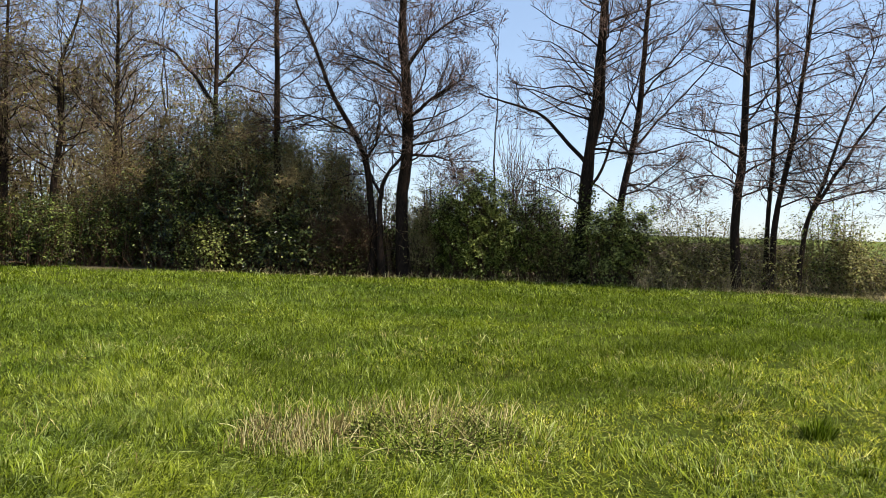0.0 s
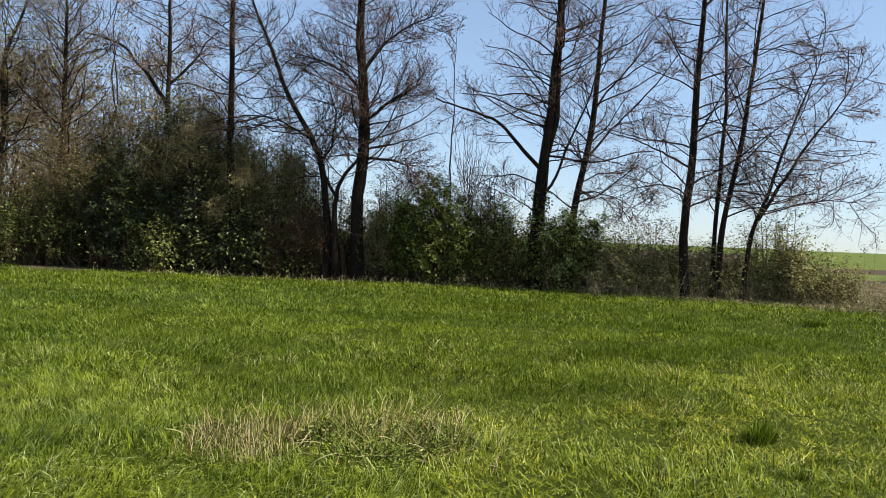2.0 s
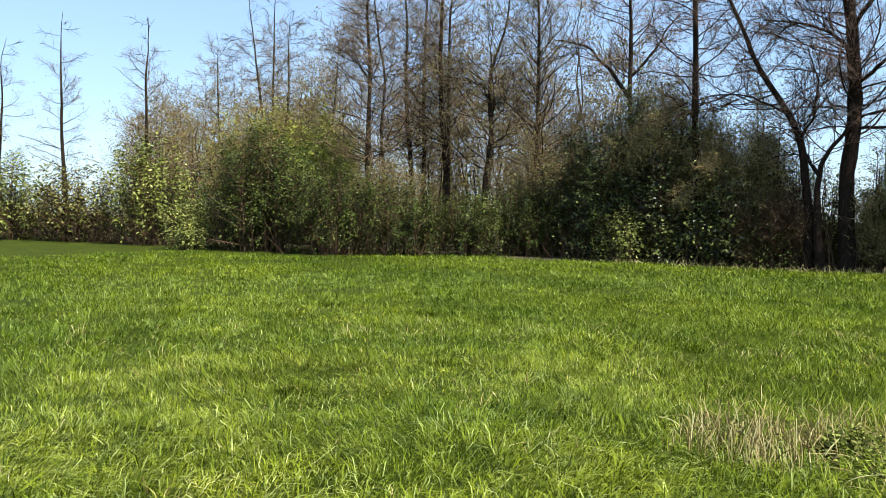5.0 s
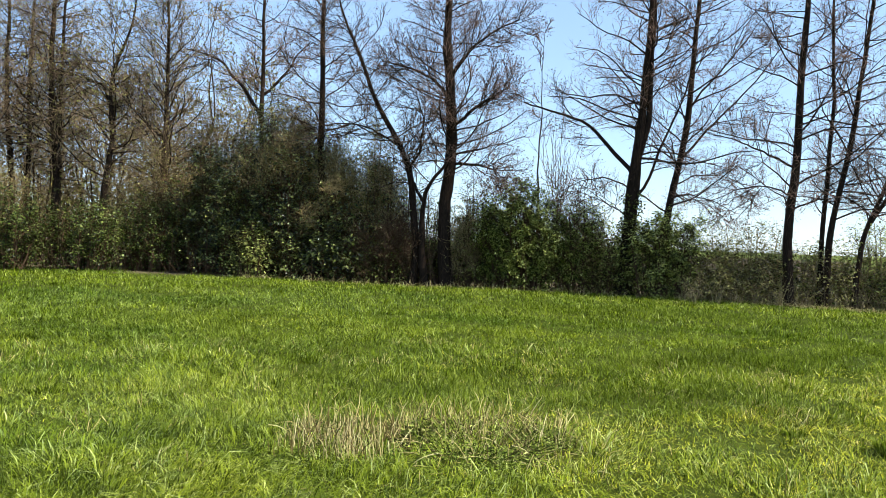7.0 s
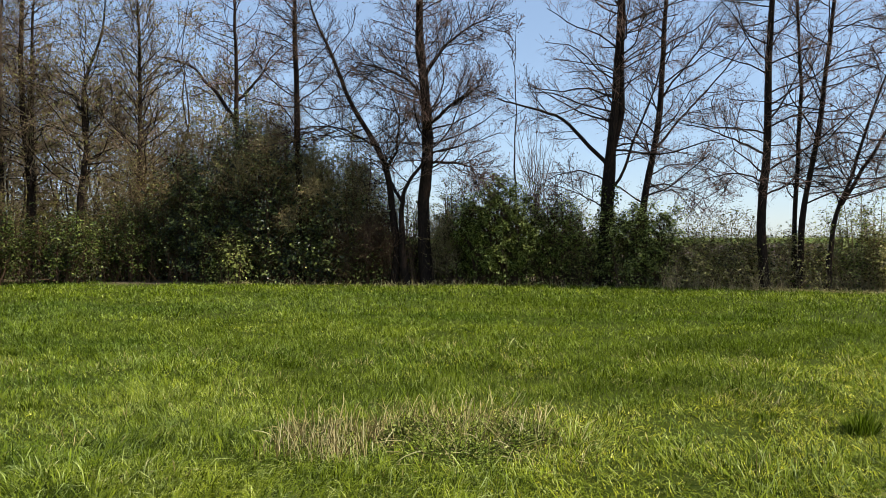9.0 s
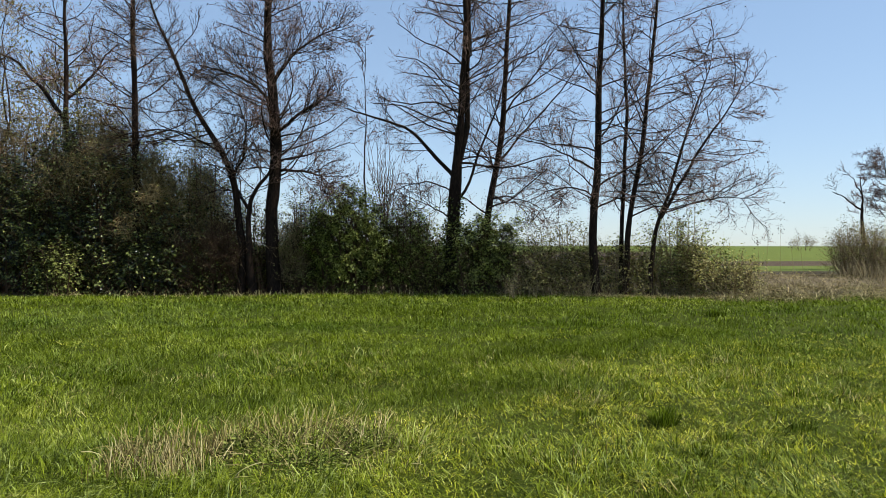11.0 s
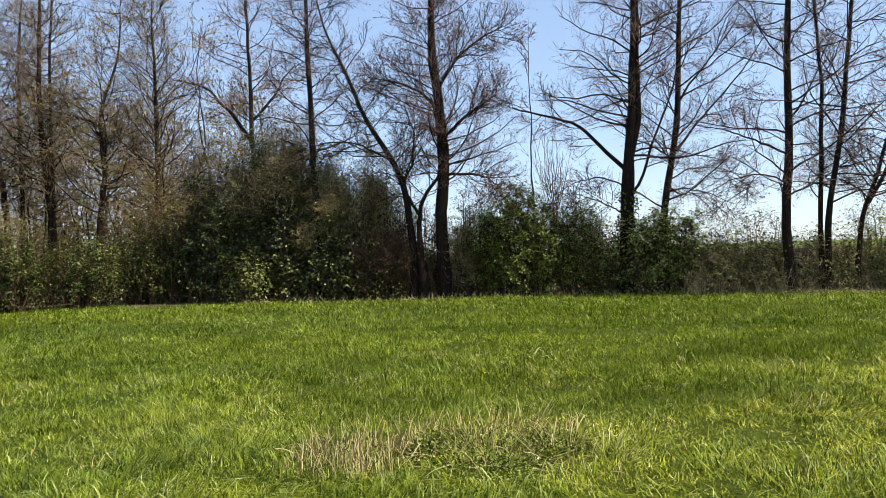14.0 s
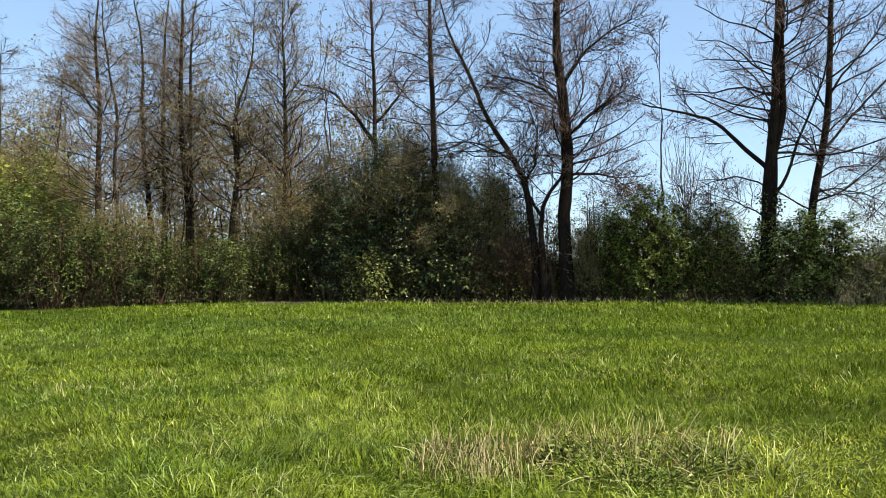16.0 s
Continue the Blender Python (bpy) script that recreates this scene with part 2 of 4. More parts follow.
# ---- mesh building ----
class Geo:
    """Gathers tubes, leaves and blades, then makes one mesh of them."""

    def __init__(self):
        self.v, self.q, self.t, self.n = [], [], [], 0

    def raw(self, verts, quads=None, tris=None):
        verts = verts.reshape(-1, 3)
        if quads is not None:
            self.q.append(quads.reshape(-1, 4) + self.n)
        if tris is not None:
            self.t.append(tris.reshape(-1, 3) + self.n)
        self.v.append(verts)
        self.n += len(verts)

    def tubes(self, p, r, sides=3):
        """Round stems: p (count, points, 3), r (count, points)."""
        count, pts, _ = p.shape
        tan = np.gradient(p, axis=1)
        tan /= np.linalg.norm(tan, axis=2, keepdims=True) + 1e-9
        mean = tan.mean(axis=1, keepdims=True)
        ref = np.where(np.abs(mean[..., 2:3]) > 0.75, np.array((1.0, 0.0, 0.0)), np.array((0.0, 0.0, 1.0)))
        u = np.cross(tan, np.broadcast_to(ref, tan.shape))
        u /= np.linalg.norm(u, axis=2, keepdims=True) + 1e-9
        w = np.cross(tan, u)
        a = 2 * np.pi * np.arange(sides) / sides
        ring = p[:, :, None] + r[:, :, None, None] * (np.cos(a)[:, None] * u[:, :, None] + np.sin(a)[:, None] * w[:, :, None])
        idx = np.arange(count * pts * sides).reshape(count, pts, sides)
        lo, hi = idx[:, :-1], idx[:, 1:]
        self.raw(ring, np.stack([lo, np.roll(lo, -1, 2), np.roll(hi, -1, 2), hi], -1))

    def spikes(self, p, r):
        """Thin three-sided twigs that end in a point."""
        count, pts, _ = p.shape
        if pts > 2:
            self.tubes(p[:, :-1], r[:, :-1], 3)
            low = self.n - count * (pts - 1) * 3 + np.arange(count)[:, None] * (pts - 1) * 3 + (pts - 2) * 3 + np.arange(3)
        else:
            d = p[:, 1] - p[:, 0]
            u = np.cross(d, np.where(np.abs(d[:, 2:]) > 0.7 * np.linalg.norm(d, axis=1, keepdims=True), np.array((1.0, 0, 0)), np.array((0, 0, 1.0))))
            u /= np.linalg.norm(u, axis=1, keepdims=True) + 1e-9
            w = np.cross(d, u)
            w /= np.linalg.norm(w, axis=1, keepdims=True) + 1e-9
            c, s = np.array((1, -0.5, -0.5)), np.array((0, 0.866, -0.866))
            self.raw(p[:, None, 0] + r[:, :1, None] * (c[:, None] * u[:, None] + s[:, None] * w[:, None]))
            low = self.n - count * 3 + np.arange(count)[:, None] * 3 + np.arange(3)
        tip = (self.n + np.arange(count))[:, None]
        self.raw(p[:, -1])
        for i in range(3):
            self.t.append(np.concatenate([low[:, i:i + 1], low[:, (i + 1) % 3:(i + 1) % 3 + 1], tip], 1))

    def leaves(self, at, size, rng, flat=0.0, slim=0.5, face=None):
        """Pointed leaves, each folded a little along its middle. face: the way that they turn their upper sides, more or less."""
        n = len(at)
        d = rng.normal(size=(n, 3))
        d[:, 2] *= 1 - flat
        if face is not None:
            up = face + rng.normal(0, 0.45, (n, 3))
            up /= np.linalg.norm(up, axis=1, keepdims=True) + 1e-9
            d -= (d * up).sum(1, keepdims=True) * up
        d /= np.linalg.norm(d, axis=1, keepdims=True)
        s = np.cross(d, rng.normal(size=(n, 3)) if face is None else up)
        s /= np.linalg.norm(s, axis=1, keepdims=True) + 1e-9
        up = np.cross(s, d)
        ln = (size * rng.uniform(0.6, 1.35, n))[:, None]
        mid = at + d * ln * 0.5 + up * ln * 0.1
        v = np.stack([at, mid + s * ln * slim * 0.5, at + d * ln, mid - s * ln * slim * 0.5], 1)
        self.raw(v, np.arange(n * 4).reshape(n, 4))

    def blades(self, at, height, width, lean, rng, droop=0.35, simple=False, turn=None):
        """Grass blades: a broad foot, a bent upper half and a point."""
        n = len(at)
        az = rng.uniform(0, 2 * np.pi, n) if turn is None else turn + rng.normal(0, 0.7, n)
        out = np.stack([np.cos(az), np.sin(az), np.zeros(n)], 1)
        face = az + rng.uniform(0.9, 2.2, n)
        side = np.stack([np.cos(face), np.sin(face), np.zeros(n)], 1)
        k = (lean * rng.uniform(0.2, 1.3, n))[:, None]
        h = height[:, None]
        zed = np.array((0.0, 0.0, 1.0))
        mid = at + zed * h * 0.55 + out * h * k * 0.4
        tip = at + zed * h * (1 - droop * k) + out * h * k * 1.1
        w = (width * rng.uniform(0.7, 1.3, n))[:, None] * side * 0.5
        if simple:
            self.raw(np.stack([at - w, at + w, tip], 1), None, np.arange(n * 3).reshape(n, 3))
            return
        v = np.stack([at - w, at + w, mid - w * 0.8, mid + w * 0.8, tip], 1)
        i = np.arange(n)[:, None] * 5
        self.raw(v, i + np.array((0, 1, 3, 2)), i + np.array((2, 3, 4)))

    def mesh(self, name, smooth=False):
        me = bpy.data.meshes.new(name)
        v = np.concatenate(self.v).astype(np.float32)
        q = np.concatenate(self.q) if self.q else np.zeros((0, 4), int)
        t = np.concatenate(self.t) if self.t else np.zeros((0, 3), int)
        me.vertices.add(len(v))
        me.vertices.foreach_set("co", v.ravel())
        me.loops.add(q.size + t.size)
        me.loops.foreach_set("vertex_index", np.concatenate([q.ravel(), t.ravel()]).astype(np.int32))
        me.polygons.add(len(q) + len(t))
        me.polygons.foreach_set("loop_start", np.concatenate([np.arange(len(q)) * 4, q.size + np.arange(len(t)) * 3]).astype(np.int32))
        me.polygons.foreach_set("use_smooth", np.full(len(q) + len(t), smooth))
        me.update(calc_edges=True)
        return me


def part(name, geo, material, parent=None, label="", smooth=False, kind=""):
    ob = new(name, geo.mesh(name, smooth))
    ob.data.materials.append(material)
    if parent:
        ob.parent = parent
        ob.matrix_parent_inverse = parent.matrix_world.inverted()
    return tagged(ob, label, kind=kind)


def base(name, x, y, label, category, group=""):
    ob = new(name)
    ob.location = (x, y, ground(x, y))
    ob.empty_display_size = 0.2
    bpy.context.view_layer.update()
    return tagged(ob, label, category, group)


def spawn(p, r, k, u0, u1, length, angle, lift, pts, rng, wob=0.12, shrink=0.5, thin=0.55, rmin=0.003, spread=None, keep=1.0):
    """k side shoots on every stem of p between u0 and u1 of its length. Returns their points and radii."""
    count, m, _ = p.shape
    u = u0 + (u1 - u0) * (np.arange(k) + rng.random((count, k))) / k
    f = np.clip(u * (m - 1), 0, m - 1.001)
    i = f.astype(int)
    w = (f - i)[..., None]
    row = np.arange(count)[:, None]
    a, b = p[row, i], p[row, i + 1]
    at = a + (b - a) * w
    tan = (b - a) / (np.linalg.norm(b - a, axis=2, keepdims=True) + 1e-9)
    rad = r[row, i] * (1 - w[..., 0]) + r[row, i + 1] * w[..., 0]
    perp = rng.normal(size=tan.shape)
    if spread is not None:
        perp = perp * np.array(spread)
    perp -= (perp * tan).sum(2, keepdims=True) * tan
    perp /= np.linalg.norm(perp, axis=2, keepdims=True) + 1e-9
    ang = np.radians(angle + rng.normal(0, 9, u.shape))[..., None]
    d = np.cos(ang) * tan + np.sin(ang) * perp
    ln = length * (1 - shrink * (u - u0) / max(u1 - u0, 1e-6)) * rng.uniform(0.55, 1.2, u.shape)
    if keep < 1:
        sel = rng.random(u.shape) < keep
        at, d, ln, rad = at[sel], d[sel], ln[sel], rad[sel]
    at, d, ln, rad = at.reshape(-1, 3), d.reshape(-1, 3), ln.reshape(-1), rad.reshape(-1)
    out = [at]
    for s in range(pts - 1):
        d = d + rng.normal(0, wob, d.shape) + np.array((0, 0, lift / (pts - 1)))
        d /= np.linalg.norm(d, axis=1, keepdims=True) + 1e-9
        out.append(out[-1] + d * (ln / (pts - 1))[:, None])
    r0 = np.minimum(rad * thin, 0.0098 * ln + 0.003)
    taper = np.linspace(1, 0.35, pts)
    return np.stack(out, 1), np.maximum(r0[:, None] * taper, rmin)


def smooth_line(nodes, pts):
    """An even, rounded line through a few nodes."""
    nodes = np.array(nodes, float)
    seg = np.concatenate([[0], np.cumsum(np.linalg.norm(np.diff(nodes, axis=0), axis=1))])
    s = np.linspace(0, seg[-1], pts * 4)
    line = np.stack([np.interp(s, seg, nodes[:, i]) for i in range(3)], 1)
    k = max(3, pts // 4) | 1
    pad = np.concatenate([np.repeat(line[:1], k, 0), line, np.repeat(line[-1:], k, 0)])
    ker = np.ones(2 * k + 1) / (2 * k + 1)
    line = np.stack([np.convolve(pad[:, i], ker, "valid") for i in range(3)], 1)
    line[0], line[-1] = nodes[0], nodes[-1]
    return line[np.linspace(0, len(line) - 1, pts).round().astype(int)]


# ---- ground ----
def step01(a, b, x):
    s = np.clip((x - a) / (b - a), 0, 1)
    return s * s * (3 - 2 * s)


def ground(x, y):
    """Height of the land: a meadow that swells a little towards the hedge, a shallow ditch behind it, then level fields."""
    z = 0.2 * step01(8, 19, y) - 0.35 * step01(23.5, 26, y) + 0.35 * step01(27, 32, y) - 0.2 * step01(32, 60, y)
    z = z + 0.025 * np.sin(x * 0.9 + 0.7 * np.sin(y * 0.6)) * np.sin(y * 0.8 + 1.3) * (1 - step01(30, 60, np.hypot(x, y)))
    return z


def ground_sheet():
    s = np.linspace(-1, 1, 151)
    reach = 12 * np.sinh(6.2 * s) / np.sinh(1.0) * 0.98
    gx, gy = np.meshgrid(reach, reach + 12, indexing="ij")
    v = np.stack([gx, gy, ground(gx, gy)], -1)
    idx = np.arange(151 * 151).reshape(151, 151)
    geo = Geo()
    geo.raw(v, np.stack([idx[:-1, :-1], idx[1:, :-1], idx[1:, 1:], idx[:-1, 1:]], -1))
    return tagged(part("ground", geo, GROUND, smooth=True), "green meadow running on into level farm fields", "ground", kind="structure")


ground_sheet()


# ---- trees ----
def on_stem(stems, point):
    """The point of the nearest stem at about the same height, where a limb joins it."""
    pts = np.concatenate(stems)
    return pts[np.argmin(np.abs(pts[:, 2] - point[2]) * 2 + np.abs(pts[:, 0] - point[0]))]


def tree(label, y, trunks, top, low, seed, limbs=(), bark=None, twig=None, fill=1.0, reach=2.6, rise=70.0, lift=0.3,
         cones=0.3, buds=0.0, spread=None, ivy=0, single=True, fork=8, forward=40.0, category="tree", group="bare trees along the hedge"):
    """A leafless tree. trunks: (thickness, [(x, z), ...]) in the plane y; limbs: the same for large single limbs.
    A thickness is one number at the foot, or pairs of height and thickness.
    Side limbs start at the height low; the crown ends at top. fork: side shoots on each branch; forward: their angle to it."""
    rng = np.random.default_rng(seed)
    bark, twig = bark or BARK, twig or TWIG
    x0 = trunks[0][1][0][0]
    ob = base("tree", x0, y, label, category, group)
    crown, fine, nuts, bud = Geo(), Geo(), Geo(), Geo()
    all_p, all_r = [], []
    for thick, nodes in trunks:
        nodes = [(x, y + 0.12 * math.sin(1.7 * i + seed), z) for i, (x, z) in enumerate(nodes)]
        grounded = nodes[0][2] < 1.0
        if grounded:
            nodes[0] = (nodes[0][0], y, ground(nodes[0][0], y) - 0.15)
        (xa, ya, za), (xb, yb, zb) = nodes[-2], nodes[-1]
        lean = (xb - xa) / max(zb - za, 0.3)
        goal = top * (1.0 if grounded else 0.92)
        if zb < goal:
            for s in (0.5, 1.0):
                sway = min((goal - zb) / 3, 1)
                nodes.append((xb + lean * 0.6 * s * (goal - zb) + sway * rng.normal(0, 0.12), yb + sway * rng.normal(0, 0.2), zb + s * (goal - zb)))
        line = smooth_line(nodes, 40)
        if not grounded:
            line += (on_stem(all_p, line[0]) - line[0]) * np.linspace(1, 0, 40)[:, None] ** 2
        line[2:] += np.cumsum(np.repeat(rng.normal(0, 0.012, (19, 3)), 2, 0), 0) * np.array((1, 1, 0.2))
        z = (line[:, 2] - line[0, 2]) / (line[-1, 2] - line[0, 2])
        if isinstance(thick, tuple):
            r = 0.5 * np.interp(line[:, 2], [h for h, _ in thick], [t for _, t in thick])
        else:
            r = thick * 0.5 * np.maximum(1 - 0.93 * z ** 1.15, 0.03)
        if grounded:
            r = r * (1 + 0.4 * np.exp(-(line[:, 2] - line[0, 2]) / 0.4))
        r = r * (1 + 0.04 * rng.normal(size=40))
        stem = Geo()
        stem.tubes(line[None], r[None], 12)
        bole = part("trunk", stem, bark, ob, smooth=True)
        all_p.append(line), all_r.append(r)
    twig_r = 0.0051 + 0.0002 * max(y - 22, 0)
    tips = []

    def shoots(p1, r1, k, size):
        """Side shoots and fine twigs on a set of branches."""
        p2, r2 = spawn(p1, r1, k, 0.14, 1.0, 0.95 * size, forward, lift * 0.4, 3, rng, 0.22, 0.45, 0.6, twig_r * 1.2, (1, 1, 0.55))
        p3, r3 = spawn(p2, r2, 5, 0.12, 1.0, 0.44 * size, 42, 0.2, 2, rng, 0.2, 0.4, 0.6, twig_r)
        p4, r4 = spawn(p3, r3, 2, 0.3, 1.0, 0.2 * size, 44, 0.15, 2, rng, 0.2, 0.3, 0.7, twig_r * 0.85)
        fine.spikes(p3, r3)
        fine.spikes(p4, r4)
        tips.append(p4[:, -1])
        return p2, r2
    for thick, nodes in limbs:
        nodes = [(x, y - 0.35 * (math.sin(0.9 * i + seed) - math.sin(seed)), z) for i, (x, z) in enumerate(nodes)]
        line = smooth_line(nodes, 16)
        line += (on_stem(all_p, line[0]) - line[0]) * np.linspace(1, 0, 16)[:, None] ** 2
        line[1:] += np.cumsum(rng.normal(0, 0.02, (15, 3)), 0)
        r = thick * 0.5 * np.linspace(1, 0.3, 16)
        stem = Geo()
        stem.tubes(line[None], r[None], 7)
        part("limb", stem, bark, ob, smooth=True)
        p1, r1 = spawn(line[None], r[None], int(11 * fill), 0.22, 1.0, 1.5, 50, lift, 7, rng, 0.15, 0.4, 0.5, 0.009)
        crown.tubes(p1, r1, 4)
        p2, r2 = shoots(p1, r1, 7, 0.85)
        crown.spikes(p2, r2)
    for line, r in zip(all_p, all_r):
        span = line[-1, 2] - line[0, 2]
        u0 = max((low - line[0, 2]) / span, 0.08)
        seen = min((10.5 + 0.3 * max(y - 22, 0) - line[0, 2]) / span, 0.99)
        for a, b, much in ((u0, max(seen, u0 + 0.05), 1.0), (seen, 0.985, 0.45)):
            if b <= a:
                continue
            count = int(max(4, (b - a) * span * 5.6 * fill * much))
            p1, r1 = spawn(line[None], r[None], count, a, b, reach * (1.0 if much == 1.0 else 0.72), rise, lift, 8, rng, 0.15, 0.35, 0.34, 0.0105, spread)
            if much == 1.0:
                p2, r2 = shoots(p1, r1, fork, min(reach / 2.6, 1.1))
            else:
                p2, r2 = spawn(p1, r1, fork, 0.2, 1.0, 1.0, 44, lift * 0.5, 3, rng, 0.16, 0.5, 0.6, 0.009)
            if much == 1.0 and single:
                for j in range(count):
                    bough = Geo()
                    bough.tubes(p1[j:j + 1], r1[j:j + 1], 5)
                    part("branch", bough, bark, ob)
                fine.spikes(p2, r2)
            else:
                crown.tubes(p1, r1, 4)
                crown.spikes(p2, r2)
    tips = np.concatenate(tips)
    pick = tips[rng.random(len(tips)) < cones]
    if len(pick):
        nuts.leaves(pick + rng.normal(0, 0.012, pick.shape), 0.045, rng, 0.0, 0.7)
    pick = tips[rng.random(len(tips)) < buds]
    if len(pick):
        bud.leaves(pick, 0.07, rng, 0.0, 0.7)
    if crown.n:
        part("upper_crown", crown, bark, ob, kind="stuff")
    head = part("crown", fine, twig, ob, "haze of fine bare twigs", kind="stuff")
    if nuts.n:
        part("cone", nuts, CONE, head, "small dark cones and catkins", kind="stuff")
    if bud.n:
        part("bud", bud, BUD, head, "yellow-green opening buds", kind="stuff")
    if ivy:
        vine, cover = all_p[0], Geo()
        n = int(ivy * 700)
        s = rng.beta(1.0, 1.5, n) * min(ivy / (vine[-1, 2] - vine[0, 2]), 0.9)
        k = s * 39
        i = np.clip(k.astype(int), 0, 38)
        at = vine[i] + (vine[i + 1] - vine[i]) * (k - i)[:, None]
        th = rng.uniform(0, 2 * np.pi, n)
        rr = np.interp(k, np.arange(40), all_r[0]) + rng.gamma(1.5, 0.05, n)
        at = at + np.stack([np.cos(th) * rr, np.sin(th) * rr, rng.normal(0, 0.05, n)], 1)
        cover.leaves(at, 0.075, rng, 0.2, 0.8)
        part("ivy", cover, LEAF_IVY, bole, "ivy climbing the trunk", kind="stuff")
    return ob


def thing_bush(label, x, y, w, h, d, leaf, size, seed, density=1.0, stems=16, twig=None, name="bush", category="bush", skirt=0.05, group="", bare=0.0):
    """A shrub: stems fan out from the foot to an uneven crown, with twigs and many small leaves."""
    rng = np.random.default_rng(seed)
    twig = twig or TWIG_BROWN
    ob = base(name, x, y, label, category, group)
    gz = ground(x, y)
    n = stems
    th = rng.uniform(0, 2 * np.pi, n)
    rad = np.sqrt(rng.random(n))
    foot = np.stack([x + np.cos(th) * rad * w * 0.28, y + np.sin(th) * rad * d * 0.28, np.full(n, gz - 0.05)], 1)
    hh = h * (0.96 - 0.38 * rad ** 1.6) * rng.uniform(0.8, 1.06, n)
    tip = np.stack([x + np.cos(th) * rad * w * 0.46, y + np.sin(th) * rad * d * 0.46, gz + hh], 1)
    k = np.linspace(0, 1, 9)[None, :, None]
    p0 = foot[:, None] + (tip - foot)[:, None] * np.concatenate([k ** 0.9, k ** 0.9, k], 2)
    p0 = p0 + np.cumsum(rng.normal(0, 0.02 * h / 3, p0.shape), 1) * (k > 0)
    r0 = np.linspace(0.03, 0.006, 9)[None] * np.full((n, 1), 0.4 + h / 5)
    fine, crown = Geo(), Geo()
    kk = min(max(6, int(4 * h)), 18)
    p1, r1 = spawn(p0, r0, kk, skirt, 1.0, 0.30 * w, 55, 0.35, 3, rng, 0.2, 0.45, 0.6, 0.006)
    for j in range(n):
        wood = Geo()
        wood.tubes(p0[j:j + 1], r0[j:j + 1], 5)
        wood.spikes(p1[j * kk:j * kk + kk], r1[j * kk:j * kk + kk])
        part("stem", wood, TWIG_BROWN if bare else twig, ob)
    p2, r2 = spawn(p1, r1, 8 if bare else 5, 0.15, 1.0, 0.13 * w + (0.3 if bare else 0.15), 48, 0.2, 4, rng, 0.22, 0.3, 0.6, 0.007 if bare else 0.004)
    fine.spikes(p2[:, ::3], r2[:, ::3])
    if bare:
        p3, r3 = spawn(p2, r2, 2, 0.2, 1.0, 0.36, 45, 0.15, 2, rng, 0.22, 0.3, 0.6, 0.006)
        fine.spikes(p3, r3)
    per = density * 6.5
    whole = int(per) + 1
    pts = np.repeat(p2, whole, 0)
    keep = rng.random(len(pts)) < per / whole
    pts = pts[keep]
    if len(pts):
        u = rng.uniform(0.2, 3, len(pts)) * 0.999
        i = u.astype(int)
        row = np.arange(len(pts))
        at = pts[row, i] + (pts[row, i + 1] - pts[row, i]) * (u - i)[:, None] + rng.normal(0, 0.04, (len(pts), 3))
        tips = np.repeat(p1[:, -1], max(1, int(7 * density)), 0)
        at = np.concatenate([at, tips + rng.normal(0, 0.05 + 0.035 * w, tips.shape)])
        at[:, 2] = np.maximum(at[:, 2], gz + 0.04)
        if not bare:
            low = int(stems * 55 * min(density, 1.0))
            th, rad = rng.uniform(0, 2 * np.pi, low), np.sqrt(rng.random(low))
            hang = np.stack([x + np.cos(th) * rad * w * 0.47, y + np.sin(th) * rad * d * 0.47, gz + 0.03 + 0.42 * h * rng.random(low)], 1)
            at = np.concatenate([at, hang])
        span = min(max(0.24 * h, 0.4), 1.0)                      # sprays of leaves with hollows between them
        q = at * (6.28 / span) + rng.uniform(0, 6.28, 3)
        spray = np.sin(q[:, 0] + np.sin(q[:, 2] * 0.7)) * np.sin(q[:, 2] * 1.15 + np.sin(q[:, 1] * 0.8)) + 0.6 * np.sin(q[:, 1] * 0.9 + q[:, 0] * 0.6) + 0.5 * np.sin(q[:, 0] * 1.9 + q[:, 2] * 1.7)
        at = at[spray > rng.normal(-0.25, 0.25, len(at))]
        out = (at - np.array((x, y, gz + 0.3 * h))) / np.array((w, d, h))
        out /= np.linalg.norm(out, axis=1, keepdims=True) + 1e-6
        crown.leaves(at, size * 1.2, rng, 0.2, 0.6, out * 0.6 + np.array((0, 0, 0.7)))
    part("brushwood", fine, twig, ob, kind="stuff")
    if crown.n:
        part("foliage", crown, leaf, ob, kind="stuff")
    return ob


# the trees of the hedge line, from the open end to the wood
tree("slender bare alder leaning outward at the hedge's open end", 20.5,
     [(0.15, [(7.87, 0.2), (7.95, 1.78), (8.1, 2.51), (8.34, 3.23), (8.65, 4.2), (8.96, 5.3), (9.4, 6.16), (9.64, 6.88)]),
      (0.12, [(8.12, 2.46), (8.54, 2.98), (9.04, 3.97), (9.53, 4.94), (10.16, 5.81), (10.5, 6.31)])],
     7.6, 2.3, 11, [(0.05, [(8.2, 2.7), (9.0, 2.9), (9.9, 3.1), (10.7, 3.0)])], fill=1.4, reach=1.75, rise=62, lift=0.05, forward=40, spread=(1.5, 0.7, 0.5))
tree("tall bare alder with many fine rising branches", 20.6, [(0.18, [(7.17, 0.2), (7.2, 1.78), (7.35, 2.98), (7.53, 4.19), (7.74, 5.53), (7.92, 7.11), (8.04, 8.56), (8.07, 9.05)])],
     14.0, 2.4, 12, fill=0.85, reach=2.8, rise=66, lift=0.08, forward=40, spread=(1.5, 0.7, 0.5))
tree("thin straight bare alder in a group of stems", 20.9, [(0.15, [(7.15, 0.2), (7.12, 2.26), (7.16, 3.98), (7.17, 5.69), (7.15, 7.65), (7.1, 9.11)])],
     13.0, 2.4, 13, reach=1.9, fill=0.8, rise=66, lift=0.15)
